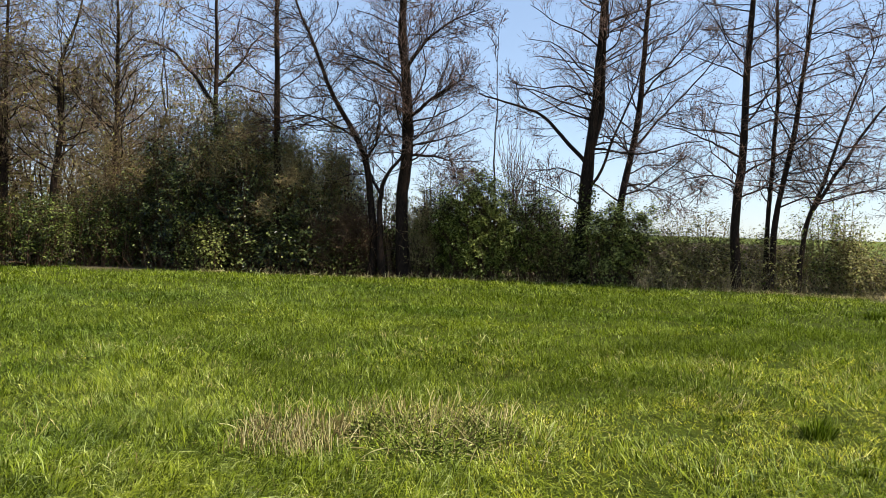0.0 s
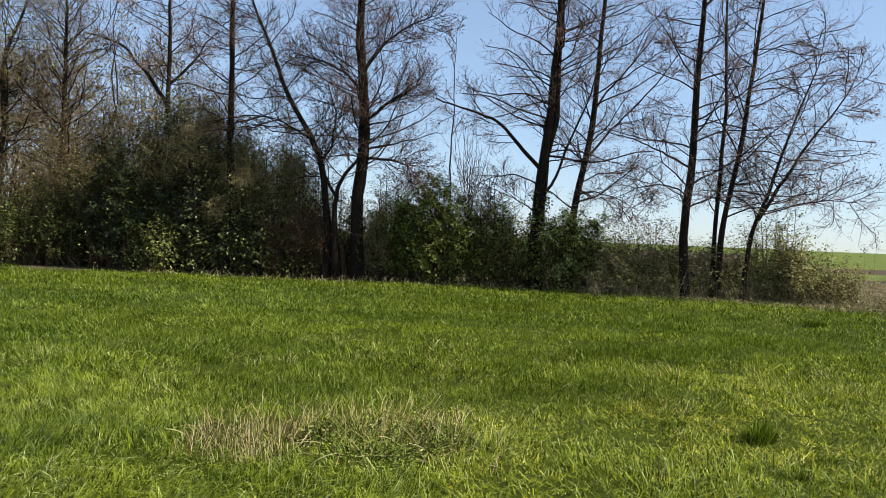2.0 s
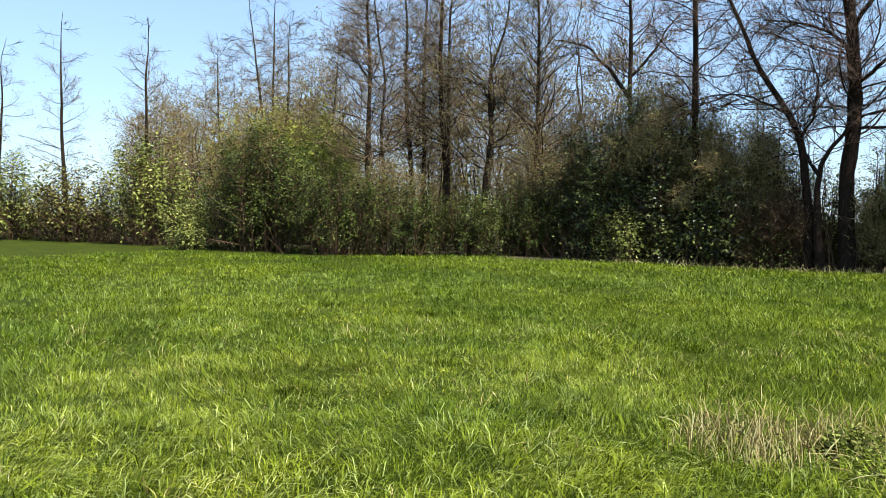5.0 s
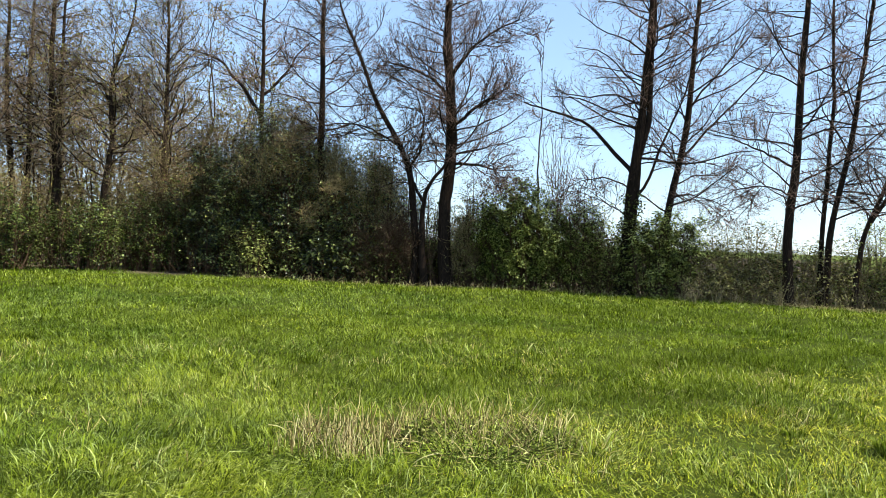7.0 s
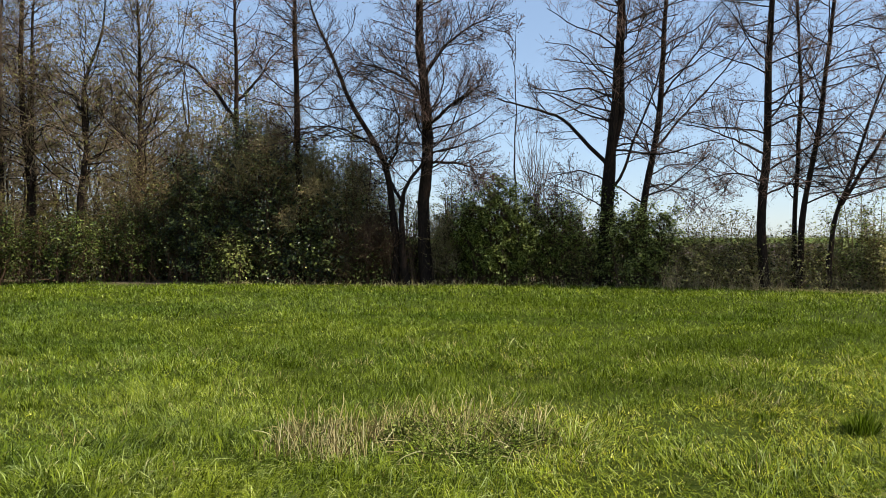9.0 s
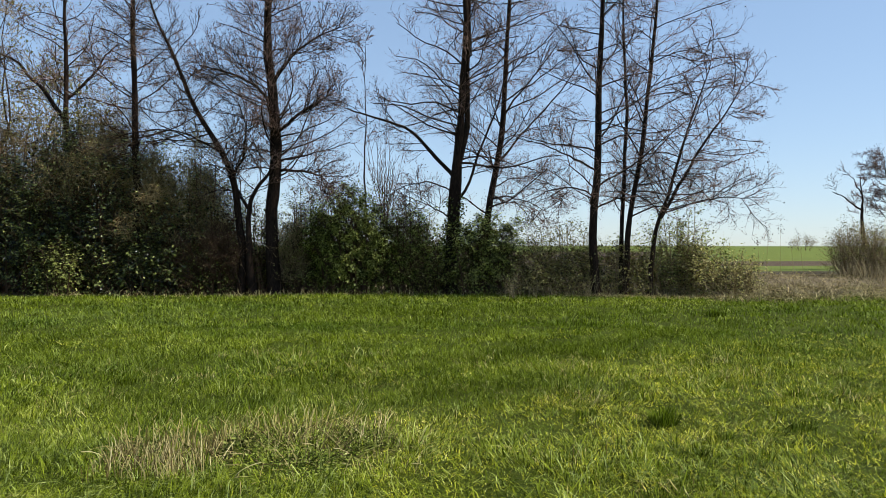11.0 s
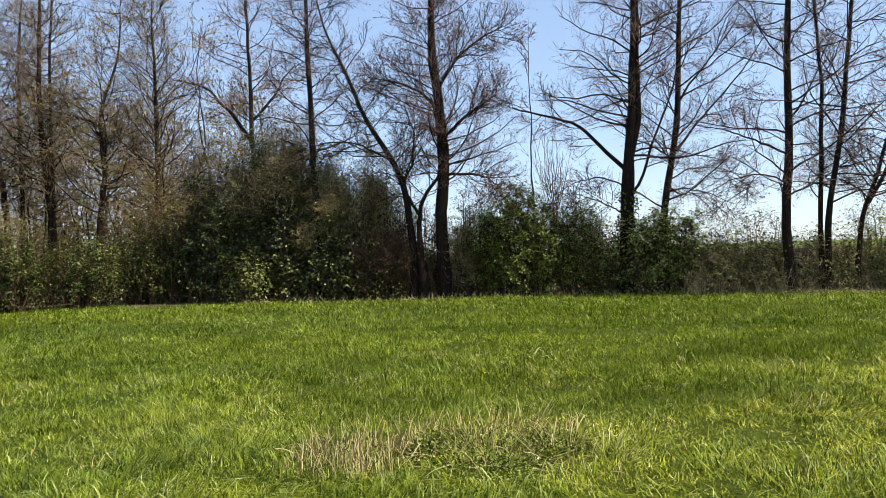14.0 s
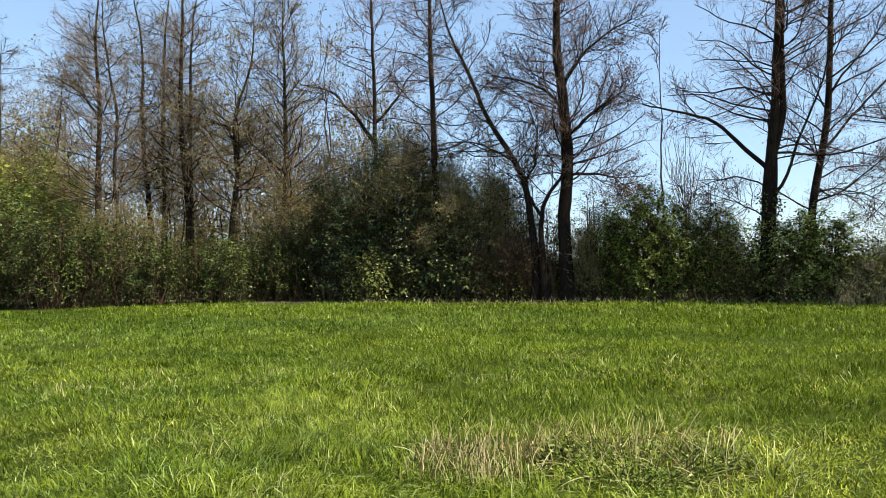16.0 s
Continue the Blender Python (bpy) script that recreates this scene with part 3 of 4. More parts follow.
tree("tall bare alder with a bowed dark trunk", 20.7,
     [(0.27, [(6.3, 0.2), (6.26, 0.68), (6.24, 1.77), (6.13, 2.62), (6.2, 3.34), (6.25, 4.18), (6.27, 5.63), (6.34, 6.96), (6.38, 8.3), (6.41, 9.02)])], 15.0, 2.5, 14,
     [(0.05, [(6.15, 3.2), (5.5, 3.5), (4.8, 3.3), (4.2, 3.0)]), (0.07, [(6.18, 3.95), (5.61, 4.41), (4.87, 4.83), (4.43, 5.01)]), (0.06, [(6.2, 2.67), (6.79, 2.98), (7.19, 3.3), (7.89, 3.48)])], fill=0.85, reach=2.6, rise=68, lift=0.15, spread=(1.3, 0.8, 0.5))
tree("leaning bare alder with ivy about its foot", 22.4, [(0.25, [(3.08, 0.2), (3.13, 1.59), (3.23, 2.66), (3.41, 3.69), (3.61, 4.46), (3.71, 5.63), (3.8, 7.05), (3.92, 8.72), (3.95, 9.49)])],
     15.0, 2.6, 15, [(0.08, [(3.64, 4.42), (4.33, 5.25), (5.12, 6.04), (5.9, 6.98), (6.42, 7.68)]), (0.07, [(3.76, 5.72), (4.4, 6.63), (5.22, 7.56), (5.86, 8.48)]),
                     (0.05, [(3.3, 3.5), (4.0, 3.9), (5.0, 3.9), (5.9, 3.6)]), (0.06, [(3.36, 3.2), (3.86, 3.39), (4.6, 3.18), (5.33, 2.82)])], fill=0.85, reach=2.7, rise=66, lift=0.15, ivy=2.6, spread=(1.3, 0.8, 0.5))
tree("thick forked alder with ivy on a dark trunk", 22.0,
     [(((0.3, 0.44), (2, 0.4), (3.6, 0.37), (4.6, 0.25), (7, 0.19), (9.3, 0.16), (16, 0.03)), [(2.04, 0.2), (2.05, 1.06), (2.15, 2.29), (2.17, 3.16), (2.15, 3.76), (2.27, 5.02), (2.35, 6.41), (2.43, 7.91), (2.48, 9.3)]),
      (((4, 0.24), (5, 0.19), (7, 0.15), (9.3, 0.12), (15, 0.03)), [(2.25, 4.1), (2.46, 4.71), (2.58, 5.54), (2.53, 6.66), (2.56, 8.04), (2.62, 9.3)])], 16.0, 3.9, 16,
     [(0.14, [(2.1, 3.9), (1.39, 4.64), (0.77, 5.37), (0.09, 5.53), (-0.53, 5.71), (-1.09, 5.89)]), (0.05, [(2.1, 3.3), (1.4, 3.6), (0.7, 3.5), (0.0, 3.2)]), (0.05, [(2.15, 2.7), (1.5, 2.9), (0.9, 3.1)]), (0.1, [(2.25, 3.0), (2.73, 3.59), (2.98, 4.4), (3.35, 5.43), (3.54, 6.05), (3.79, 6.88)])],
     fill=0.88, reach=3.0, rise=70, lift=0.15, ivy=3.2, spread=(1.3, 0.8, 0.5))
tree("large alder with a dense dark crown of twigs and cones", 22.4,
     [(((0.3, 0.42), (4.4, 0.36), (6.6, 0.30), (8.9, 0.22), (15.5, 0.03)), [(-3.33, 0.2), (-3.4, 1.85), (-3.34, 3.06), (-3.23, 4.38), (-3.31, 5.43), (-3.34, 6.63), (-3.5, 7.81), (-3.45, 8.86)])], 15.5, 3.7, 17,
     [(0.13, [(-3.25, 5.05), (-2.78, 5.56), (-2.31, 5.81), (-1.61, 6.24)]), (0.1, [(-3.2, 4.2), (-2.56, 4.05), (-1.99, 3.9), (-1.85, 3.43)]),
      (0.12, [(-3.35, 6.1), (-3.94, 6.75), (-4.67, 7.02), (-5.4, 7.19)]), (0.1, [(-3.4, 6.9), (-2.7, 7.7), (-2.0, 8.1), (-1.3, 8.3)])], fill=1.95, reach=2.55, rise=68, cones=0.6, fork=9)
tree("multi-stemmed alder leaning away from its neighbour", 22.2,
     [(0.27, [(-4.37, 0.2), (-4.32, 1.12), (-4.5, 2.66), (-4.6, 3.73), (-4.89, 4.43), (-5.33, 5.1), (-5.84, 5.92), (-6.15, 6.68), (-6.55, 7.63), (-6.92, 8.46)])], 10.5, 3.8, 18,
     [(0.07, [(-4.95, 4.5), (-5.9, 5.0), (-6.9, 5.1), (-7.7, 4.9)]), (0.08, [(-4.6, 3.6), (-4.2, 4.4), (-4.1, 5.3), (-4.4, 6.2)])], fill=1.4, reach=2.1, twig=TWIG_BROWN)
tree("short bent alder stem reaching over to the thick trunk", 22.2,
     [(0.25, [(-3.96, 0.2), (-3.97, 0.65), (-4.04, 2.08), (-4.09, 2.79), (-4.0, 3.3), (-3.77, 3.62), (-3.46, 3.96), (-3.4, 4.6)])], 5.4, 3.2, 41,
     [(0.12, [(-4.09, 2.79), (-4.35, 3.15), (-4.56, 3.5), (-4.6, 4.2)])], fill=1.5, reach=1.7)
tree("straight alder rising in front of a dark evergreen bush", 22.3, [(0.25, [(-7.46, 0.25), (-7.48, 2.97), (-7.45, 4.18), (-7.44, 5.86), (-7.5, 7.78), (-7.47, 8.85)])], 16.0, 4.6, 19, reach=2.1, fill=1.3)
tree("alder forking low above the evergreen bush", 27.0, [(0.27, [(-11.3, 0.15), (-11.38, 1.63), (-11.4, 6.34), (-11.31, 7.29), (-11.41, 8.18), (-11.41, 9.05), (-11.41, 10.35)])], 15.5, 6.8, 20,
     [(0.18, [(-11.4, 6.3), (-11.63, 6.57), (-12.33, 7.51), (-13.12, 8.18), (-13.43, 8.68), (-13.89, 8.9), (-14.87, 9.05)]), (0.13, [(-11.35, 6.8), (-10.66, 7.73), (-10.23, 8.77), (-9.97, 9.27)])], reach=2.3, fill=1.15, buds=0.1)


def x_near(trunks):
    """Only the trees that stand nearest get every branch as a part of its own."""
    return trunks[0][1][0][0] > -30


for lab, y, trunks, top, low, seed, bud, fill, rise, limbs in (
        ("slim alder with upswept budding branches", 26.0, [(0.28, [(-15.08, 0.1), (-15.04, 3.03), (-15.06, 5.04), (-15.08, 7.21), (-15.08, 9.05), (-15.04, 11.39)])], 13.0, 2.8, 21, 0.25, 1.3, 46,
         [(0.08, [(-15.08, 5.27), (-15.67, 5.53), (-16.44, 6.15), (-17.09, 6.77)])]),
        ("twin-topped tree with pale opening buds", 26.0, [(0.3, [(-17.64, 0.1), (-17.61, 2.44), (-17.42, 4.31), (-17.32, 5.83), (-17.47, 6.54), (-17.19, 7.89), (-16.77, 9.22), (-16.56, 10.56)])], 12.0, 3.4, 22, 0.5, 1.1, 66,
         [(0.13, [(-17.47, 6.4), (-18.0, 7.25), (-19.01, 7.68), (-19.96, 7.92)]), (0.08, [(-17.4, 5.4), (-16.7, 6.2), (-16.1, 7.2)])]),
        ("tall straight woodland tree with brown bark", 27.0, [(0.36, [(-20.31, 0), (-20.34, 2.88), (-20.46, 4.53), (-20.67, 6.37), (-20.7, 8.55), (-20.7, 10.76), (-20.73, 13.15)])], 16.5, 3.4, 23, 0.25, 1.1, 70, []),
        ("slightly leaning woodland tree with brown bark", 28.0, [(0.25, [(-21.0, 0), (-21.03, 3.28), (-21.03, 7.65), (-20.85, 10.09), (-20.67, 12.36), (-20.54, 13.47)])], 16.0, 5.0, 24, 0.25, 0.9, 66, []),
        ("slim woodland tree with greenish bark", 28.4, [(0.29, [(-22.92, 0), (-22.87, 4.17), (-22.83, 7.46), (-22.73, 10.37), (-22.81, 11.75), (-22.69, 13.88)])], 16.0, 5.0, 25, 0.2, 0.9, 64, []),
        ("slim woodland tree with rising branches", 28.0, [(0.3, [(-23.28, 0), (-23.3, 4.16), (-23.46, 6.47), (-23.59, 8.81), (-23.69, 11.34), (-23.82, 13.49)])], 15.5, 4.0, 26, 0.2, 1.0, 62, []),
        ("thick-stemmed tree at the edge of the wood", 25.0, [(0.36, [(-23.35, 0), (-23.33, 2.21), (-23.28, 4.32), (-23.25, 6.95), (-23.23, 9.07), (-23.3, 10.85), (-23.16, 12.78)]),
                                                            (0.22, [(-22.5, 0), (-22.33, 3.58), (-22.45, 5.68), (-22.28, 7.75), (-22.75, 9.55), (-22.82, 11.3)])], 13.8, 3.4, 27, 0.1, 1.2, 66,
         [(0.12, [(-23.25, 7.6), (-24.2, 8.6), (-25.4, 9.4), (-26.4, 9.9)])]),
        ("tree standing above the greening bushes", 36.0, [(0.34, [(-44.07, 0), (-44.44, 9.34), (-45.3, 13.32), (-45.92, 16.52)])], 19.0, 6.0, 28, 0.2, 0.9, 68, []),
        ("tree with a forked top behind the bushes", 36.0, [(0.34, [(-42.69, 0), (-43.14, 10.06), (-43.27, 13.95), (-43.15, 16.26)])], 19.0, 6.0, 29, 0.2, 0.9, 68, []),
        ("budding tree above the leafy bushes", 30.5, [(0.28, [(-31.5, 0), (-31.6, 4.0), (-31.2, 9.0)])], 12.5, 3.5, 35, 0.5, 1.0, 70, []),
        ("round-crowned budding tree of the wood", 32.0, [(0.3, [(-37.0, 0), (-37.2, 5.0), (-37.0, 10.0)])], 14.5, 4.0, 36, 0.5, 0.9, 70, []),
        ("broad tree where the wood turns away", 27.0, [(0.34, [(-45.0, 0), (-45.2, 5.0), (-45.0, 11.0)])], 14.5, 3.0, 32, 0.3, 0.7, 70, []),
        ("tall tree where the wood turns away", 24.0, [(0.32, [(-50.0, 0), (-50.3, 5.0), (-50.1, 11.0)])], 15.0, 3.0, 33, 0.3, 0.7, 70, []),
        ("slender tree at the meadow's far corner", 22.0, [(0.28, [(-55.0, 0), (-55.2, 5.0), (-54.6, 10.0)])], 13.5, 3.0, 34, 0.3, 0.7, 70, []),
        ("slender grey tree beyond the end of the wood", 34.0, [(0.26, [(-46.84, 0), (-47.23, 8.33), (-47.54, 13.77)])], 15.5, 4.0, 30, 0.2, 0.9, 70, [])):
    tree(lab, y, trunks, top, low, seed, limbs, bark=BARK_LIT, twig=TWIG_WOOD, fill=fill * (1.4 if x_near(trunks) else 1.0), reach=2.7, rise=rise, lift=0.2, cones=0.05, buds=bud, fork=7, single=y < 30 and x_near(trunks), group="trees of the wood edge")
tree("thin bare sapling between two bushes", 24.0, [(0.08, [(-0.68, 0.1), (-0.68, 3.07), (-0.72, 4.2), (-0.65, 6.08), (-0.62, 7.96), (-0.58, 8.72)])], 9.2, 5.0, 31, reach=0.8, fill=0.35, cones=0.0, rise=40)


def whip_shrub(label, x, y, z, top, seed):
    """A bare shrub of many thin upright wands."""
    rng = np.random.default_rng(seed)
    ob = base("bare_shrub", x, y, label, "shrub")
    foot = np.array([[[x, y, ground(x, y) - 0.05], [x, y, z * 0.5], [x - 0.03, y, z]]])
    wood, fine = Geo(), Geo()
    wood.tubes(foot, np.full((1, 3), 0.04), 6)
    p, r = spawn(foot, np.full((1, 3), 0.05), 24, 0.55, 1.0, top - z, 22, 0.35, 8, rng, 0.07, 0.0)
    wood.tubes(p, r * 0.36, 4)
    p2, r2 = spawn(p, r, 9, 0.2, 1.0, 0.7, 28, 0.4, 5, rng, 0.1)
    fine.spikes(p2, r2)
    part("wand", wood, TWIG_BROWN, ob, kind="stuff")
    part("brushwood", fine, TWIG_BROWN, ob, kind="stuff")


whip_shrub("bare shrub of thin pale upright wands", 0.1, 24.0, 2.6, 6.0, 40)

# bushes of the hedge: label, x, y, width, height, depth, leaf, leaf size, density, stems
for i, (lab, x, y, w, h, d, leaf, size, dens, stems) in enumerate((
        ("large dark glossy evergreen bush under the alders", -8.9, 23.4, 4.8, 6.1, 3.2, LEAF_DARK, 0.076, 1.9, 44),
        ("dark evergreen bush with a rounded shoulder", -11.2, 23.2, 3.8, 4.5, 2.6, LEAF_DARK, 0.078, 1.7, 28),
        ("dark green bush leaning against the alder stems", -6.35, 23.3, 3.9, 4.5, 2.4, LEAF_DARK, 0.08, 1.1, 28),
        ("small fresh green bush at the meadow's edge", -9.6, 21.9, 2.2, 1.7, 1.4, LEAF_FRESH, 0.075, 0.8, 16),
        ("rounded leafy green bush beside the thick alder", -1.0, 22.4, 2.7, 3.75, 2.0, LEAF_GREEN, 0.06, 2.9, 40),
        ("leafy green bush with thin pale twigs", 0.95, 22.4, 2.5, 3.0, 1.8, LEAF_GREEN, 0.055, 2.2, 28),
        ("reddish-brown thorny bush with small leaves", -2.5, 22.9, 2.0, 2.9, 1.4, LEAF_OLIVE, 0.055, 0.5, 20),
        ("ivy-leaved green bush round the leaning alder", 3.1, 21.6, 2.6, 2.7, 1.6, LEAF_FRESH, 0.07, 2.0, 30),
        ("thin pale-leaved shrub between the alders", 5.4, 21.3, 2.6, 2.55, 1.2, LEAF_OLIVE, 0.06, 0.55, 18),
        ("fresh-leaved shrub at the hedge's open end", 9.0, 21.0, 2.8, 2.75, 1.4, LEAF_FRESH, 0.06, 0.75, 20),
        ("tangled bramble with brown and green leaves", 5.0, 21.2, 2.6, 1.6, 1.5, LEAF_PALE, 0.062, 1.4, 24),
        ("tangled bramble with withered leaves", 7.0, 21.2, 2.8, 1.6, 1.5, LEAF_PALE, 0.06, 1.4, 24),
        ("tangled bramble with sparse leaves", 9.0, 21.0, 2.7, 1.65, 1.5, LEAF_PALE, 0.06, 1.4, 24),
        ("low bramble at the end of the hedge", 10.5, 20.7, 2.1, 1.4, 1.3, LEAF_PALE, 0.055, 1.0, 20),
        ("olive-brown leafy bush beside the evergreen", -13.9, 24.4, 3.6, 3.8, 2.2, LEAF_OLIVE, 0.07, 0.45, 22),
        ("dark leafy bush behind the leaning alder stems", -5.2, 23.5, 2.6, 2.6, 1.6, LEAF_IVY, 0.07, 0.35, 20),
        ("see-through shrub with dark leaves between the alder stems", -4.4, 23.4, 2.4, 3.9, 1.4, LEAF_IVY, 0.065, 0.75, 22),
        ("see-through shrub with dark leaves beside the large alder", -2.6, 23.3, 2.3, 3.6, 1.4, LEAF_IVY, 0.06, 0.85, 22),
        ("low leafy tangle at the foot of the large alder", -3.3, 23.2, 2.4, 1.9, 1.4, LEAF_OLIVE, 0.06, 0.8, 18),
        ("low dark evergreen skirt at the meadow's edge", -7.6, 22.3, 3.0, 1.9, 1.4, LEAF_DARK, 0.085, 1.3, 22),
        ("low dark bramble at the meadow's edge", -5.3, 22.3, 2.0, 1.4, 1.2, LEAF_IVY, 0.065, 0.8, 18),
        ("low dark leafy bramble below the thick alder", 1.5, 22.0, 1.6, 1.3, 1.2, LEAF_OLIVE, 0.06, 0.6, 16),
        ("dark leafy bramble between two alders", 5.9, 21.9, 2.2, 1.5, 1.2, LEAF_FRESH, 0.055, 0.5, 16),
        ("dark leafy bramble below the bowed alder", 7.9, 21.7, 2.2, 1.5, 1.2, LEAF_OLIVE, 0.055, 0.5, 16),
        ("tall greening bush at the edge of the wood", -23.4, 18.6, 5.2, 5.2, 3.0, LEAF_LUSH, 0.08, 1.6, 34),
        ("dark bush with brownish shoots", -19.5, 18.9, 4.0, 3.6, 2.6, LEAF_LUSH, 0.072, 1.3, 28),
        ("low dark bush under the woodland trees", -17.0, 19.9, 3.0, 2.7, 2.0, LEAF_LUSH, 0.066, 1.2, 22),
        ("low leafy bush under the woodland trees", -15.2, 21.4, 2.9, 2.6, 2.0, LEAF_LUSH, 0.066, 1.2, 22),
        ("low dark green bush beside the evergreen", -13.6, 22.8, 3.0, 2.6, 2.0, LEAF_LUSH, 0.066, 1.2, 22),
        ("bright fresh-green bush on the meadow's rim", -25.9, 17.2, 2.4, 1.9, 1.6, LEAF_FRESH, 0.085, 1.0, 18),
        ("tall leafy bush past the end of the wood", -31.5, 19.0, 6.0, 5.2, 3.0, LEAF_GREEN, 0.13, 0.6, 22),
        ("dense bush along the far side of the meadow", -37.5, 18.5, 6.0, 4.2, 3.0, LEAF_OLIVE, 0.14, 0.5, 18),
        ("leafy bush in the meadow's far corner", -43.5, 17.5, 6.5, 4.8, 3.0, LEAF_GREEN, 0.14, 0.5, 18))):
    thing_bush(lab, x, y, w, h, d, leaf, size, 100 + i, dens, stems, TWIG_TAN if x > 3.4 else TWIG_BROWN)
for i, (x, y, w, h) in enumerate(((-36.0, 31.0, 6.5, 9.8), (-43.5, 33.0, 6.0, 10.5), (-31.0, 29.0, 6.0, 8.4), (-27.0, 25.5, 4.5, 6.0))):
    thing_bush("young tree in fresh yellow-green leaf behind the bushes", x, y, w, h, w * 0.7, SPRING, 0.14, 130 + i, 1.3, 22, TWIG_TAN, "leafy_tree", "tree", 0.25, "greening trees of the wood")
# bare twiggy shrubs that hang over the evergreens
thing_bush("bare brown shrub with a haze of fine twigs", -6.5, 22.6, 3.2, 4.4, 1.5, LEAF_OLIVE, 0.05, 140, 0.35, 8, TWIG_TAN, "bare_shrub", "shrub", 0.6, "", 1)
thing_bush("bare brown shrub arching over the dark bush", -8.3, 22.7, 3.6, 6.2, 1.5, LEAF_OLIVE, 0.05, 141, 0.4, 9, TWIG_TAN, "bare_shrub", "shrub", 0.7, "", 1)
thing_bush("bare brown shrub leaning out of the evergreens", -5.7, 22.8, 2.8, 5.0, 1.5, LEAF_OLIVE, 0.055, 145, 0.6, 10, TWIG_TAN, "bare_shrub", "shrub", 0.3, "", 1)
thing_bush("tall bare thicket between the wood and the evergreens", -13.4, 27.5, 4.8, 7.5, 2.0, LEAF_OLIVE, 0.055, 146, 0.5, 20, TWIG_FAR, "bare_shrub", "shrub", 0.2, "", 1)
thing_bush("tall bare thicket showing above the evergreens", -11.2, 28.6, 4.6, 7.4, 2.0, LEAF_OLIVE, 0.055, 147, 0.5, 18, TWIG_FAR, "bare_shrub", "shrub", 0.2, "", 1)
thing_bush("bare thicket of reddish twigs", -5.2, 22.4, 2.2, 2.4, 1.2, LEAF_BROWN, 0.045, 142, 0.25, 18, TWIG_BROWN, "bare_shrub", "shrub", 0.1, "", 1)
thing_bush("brown budding thicket below the woodland trees", -19.2, 21.6, 4.4, 4.0, 2.0, LEAF_OLIVE, 0.055, 143, 0.6, 14, TWIG_FAR, "bare_shrub", "shrub", 0.2, "", 1)
thing_bush("bare brown thicket hazing the trunks of the wood", -14.6, 25.2, 4.2, 5.2, 2.0, LEAF_OLIVE, 0.055, 144, 0.45, 13, TWIG_FAR, "bare_shrub", "shrub", 0.3, "", 1)

for i, (x, w, h) in enumerate(((-2.4, 2.0, 2.5), (1.1, 2.4, 2.7))):
    thing_bush("bare thicket of dark twigs with a few leaves", x, 22.6 - 0.12 * max(x, 0), w, h, 1.2, LEAF_OLIVE, 0.05, 160 + i, 0.4, 10, TWIG_TAN, "bare_shrub", "shrub", 0.15, "thickets in the hedge", 1)


def underbrush():
    """Tangle added in the depth of the hedge as a dark backdrop for its gaps."""
    rng = np.random.default_rng(5)
    geo, twigs = Geo(), Geo()
    n = 50000
    x = rng.uniform(-52, 11.4, n)
    y = 23.9 + rng.normal(0, 0.7, n) - 4.2 * step01(-13, -19, x) - 1.9 * step01(2.5, 7, x)
    hump = 1.4 + 0.5 * np.sin(x * 1.3) + 0.3 * np.sin(x * 3.1 + 1) + 0.9 * step01(-12, -20, x) - 0.75 * step01(2, 4, x)
    z = ground(x, y) + hump * rng.random(n) ** 0.8
    few = rng.random(n) < (1 - 0.4 * step01(1.0, 4.0, x)) * (1 - 0.35 * step01(-5.6, -5.0, x) * step01(-1.6, -2.2, x))
    x, y, z = x[few], y[few], z[few]
    geo.leaves(np.stack([x, y, z], 1), 0.10, rng, 0.2, 0.6)
    m = 4000
    x = rng.uniform(-52, 11.2, m)
    y = 23.4 + rng.normal(0, 0.8, m) - 4.2 * step01(-13, -19, x) - 1.9 * step01(2.5, 7, x)
    a = np.stack([x, y, ground(x, y) - 0.03], 1)
    d = rng.normal(0, 0.35, (m, 3)) + np.array((0, 0, 1))
    p = a[:, None] + d[:, None] * (np.linspace(0, 1, 4)[None, :, None] * (rng.uniform(0.6, 2.2, (m, 1, 1)) * (1 - 0.5 * step01(2, 5, x))[:, None, None]))
    p += np.cumsum(rng.normal(0, 0.05, p.shape), 1) * (np.arange(4) > 0)[None, :, None]
    p = p[rng.random(m) < 1 - 0.75 * step01(2.0, 4.5, x)]
    twigs.spikes(p, np.full((len(p), 4), 0.007))
    ob = part("underbrush", geo, LEAF_LUSH)
    tagged(ob, "dark tangled undergrowth filling the hedge", "undergrowth", kind="stuff")
    tagged(part("thicket", twigs, TWIG_BROWN), "thin upright brown stems in the hedge bottom", "undergrowth", kind="stuff")


underbrush()


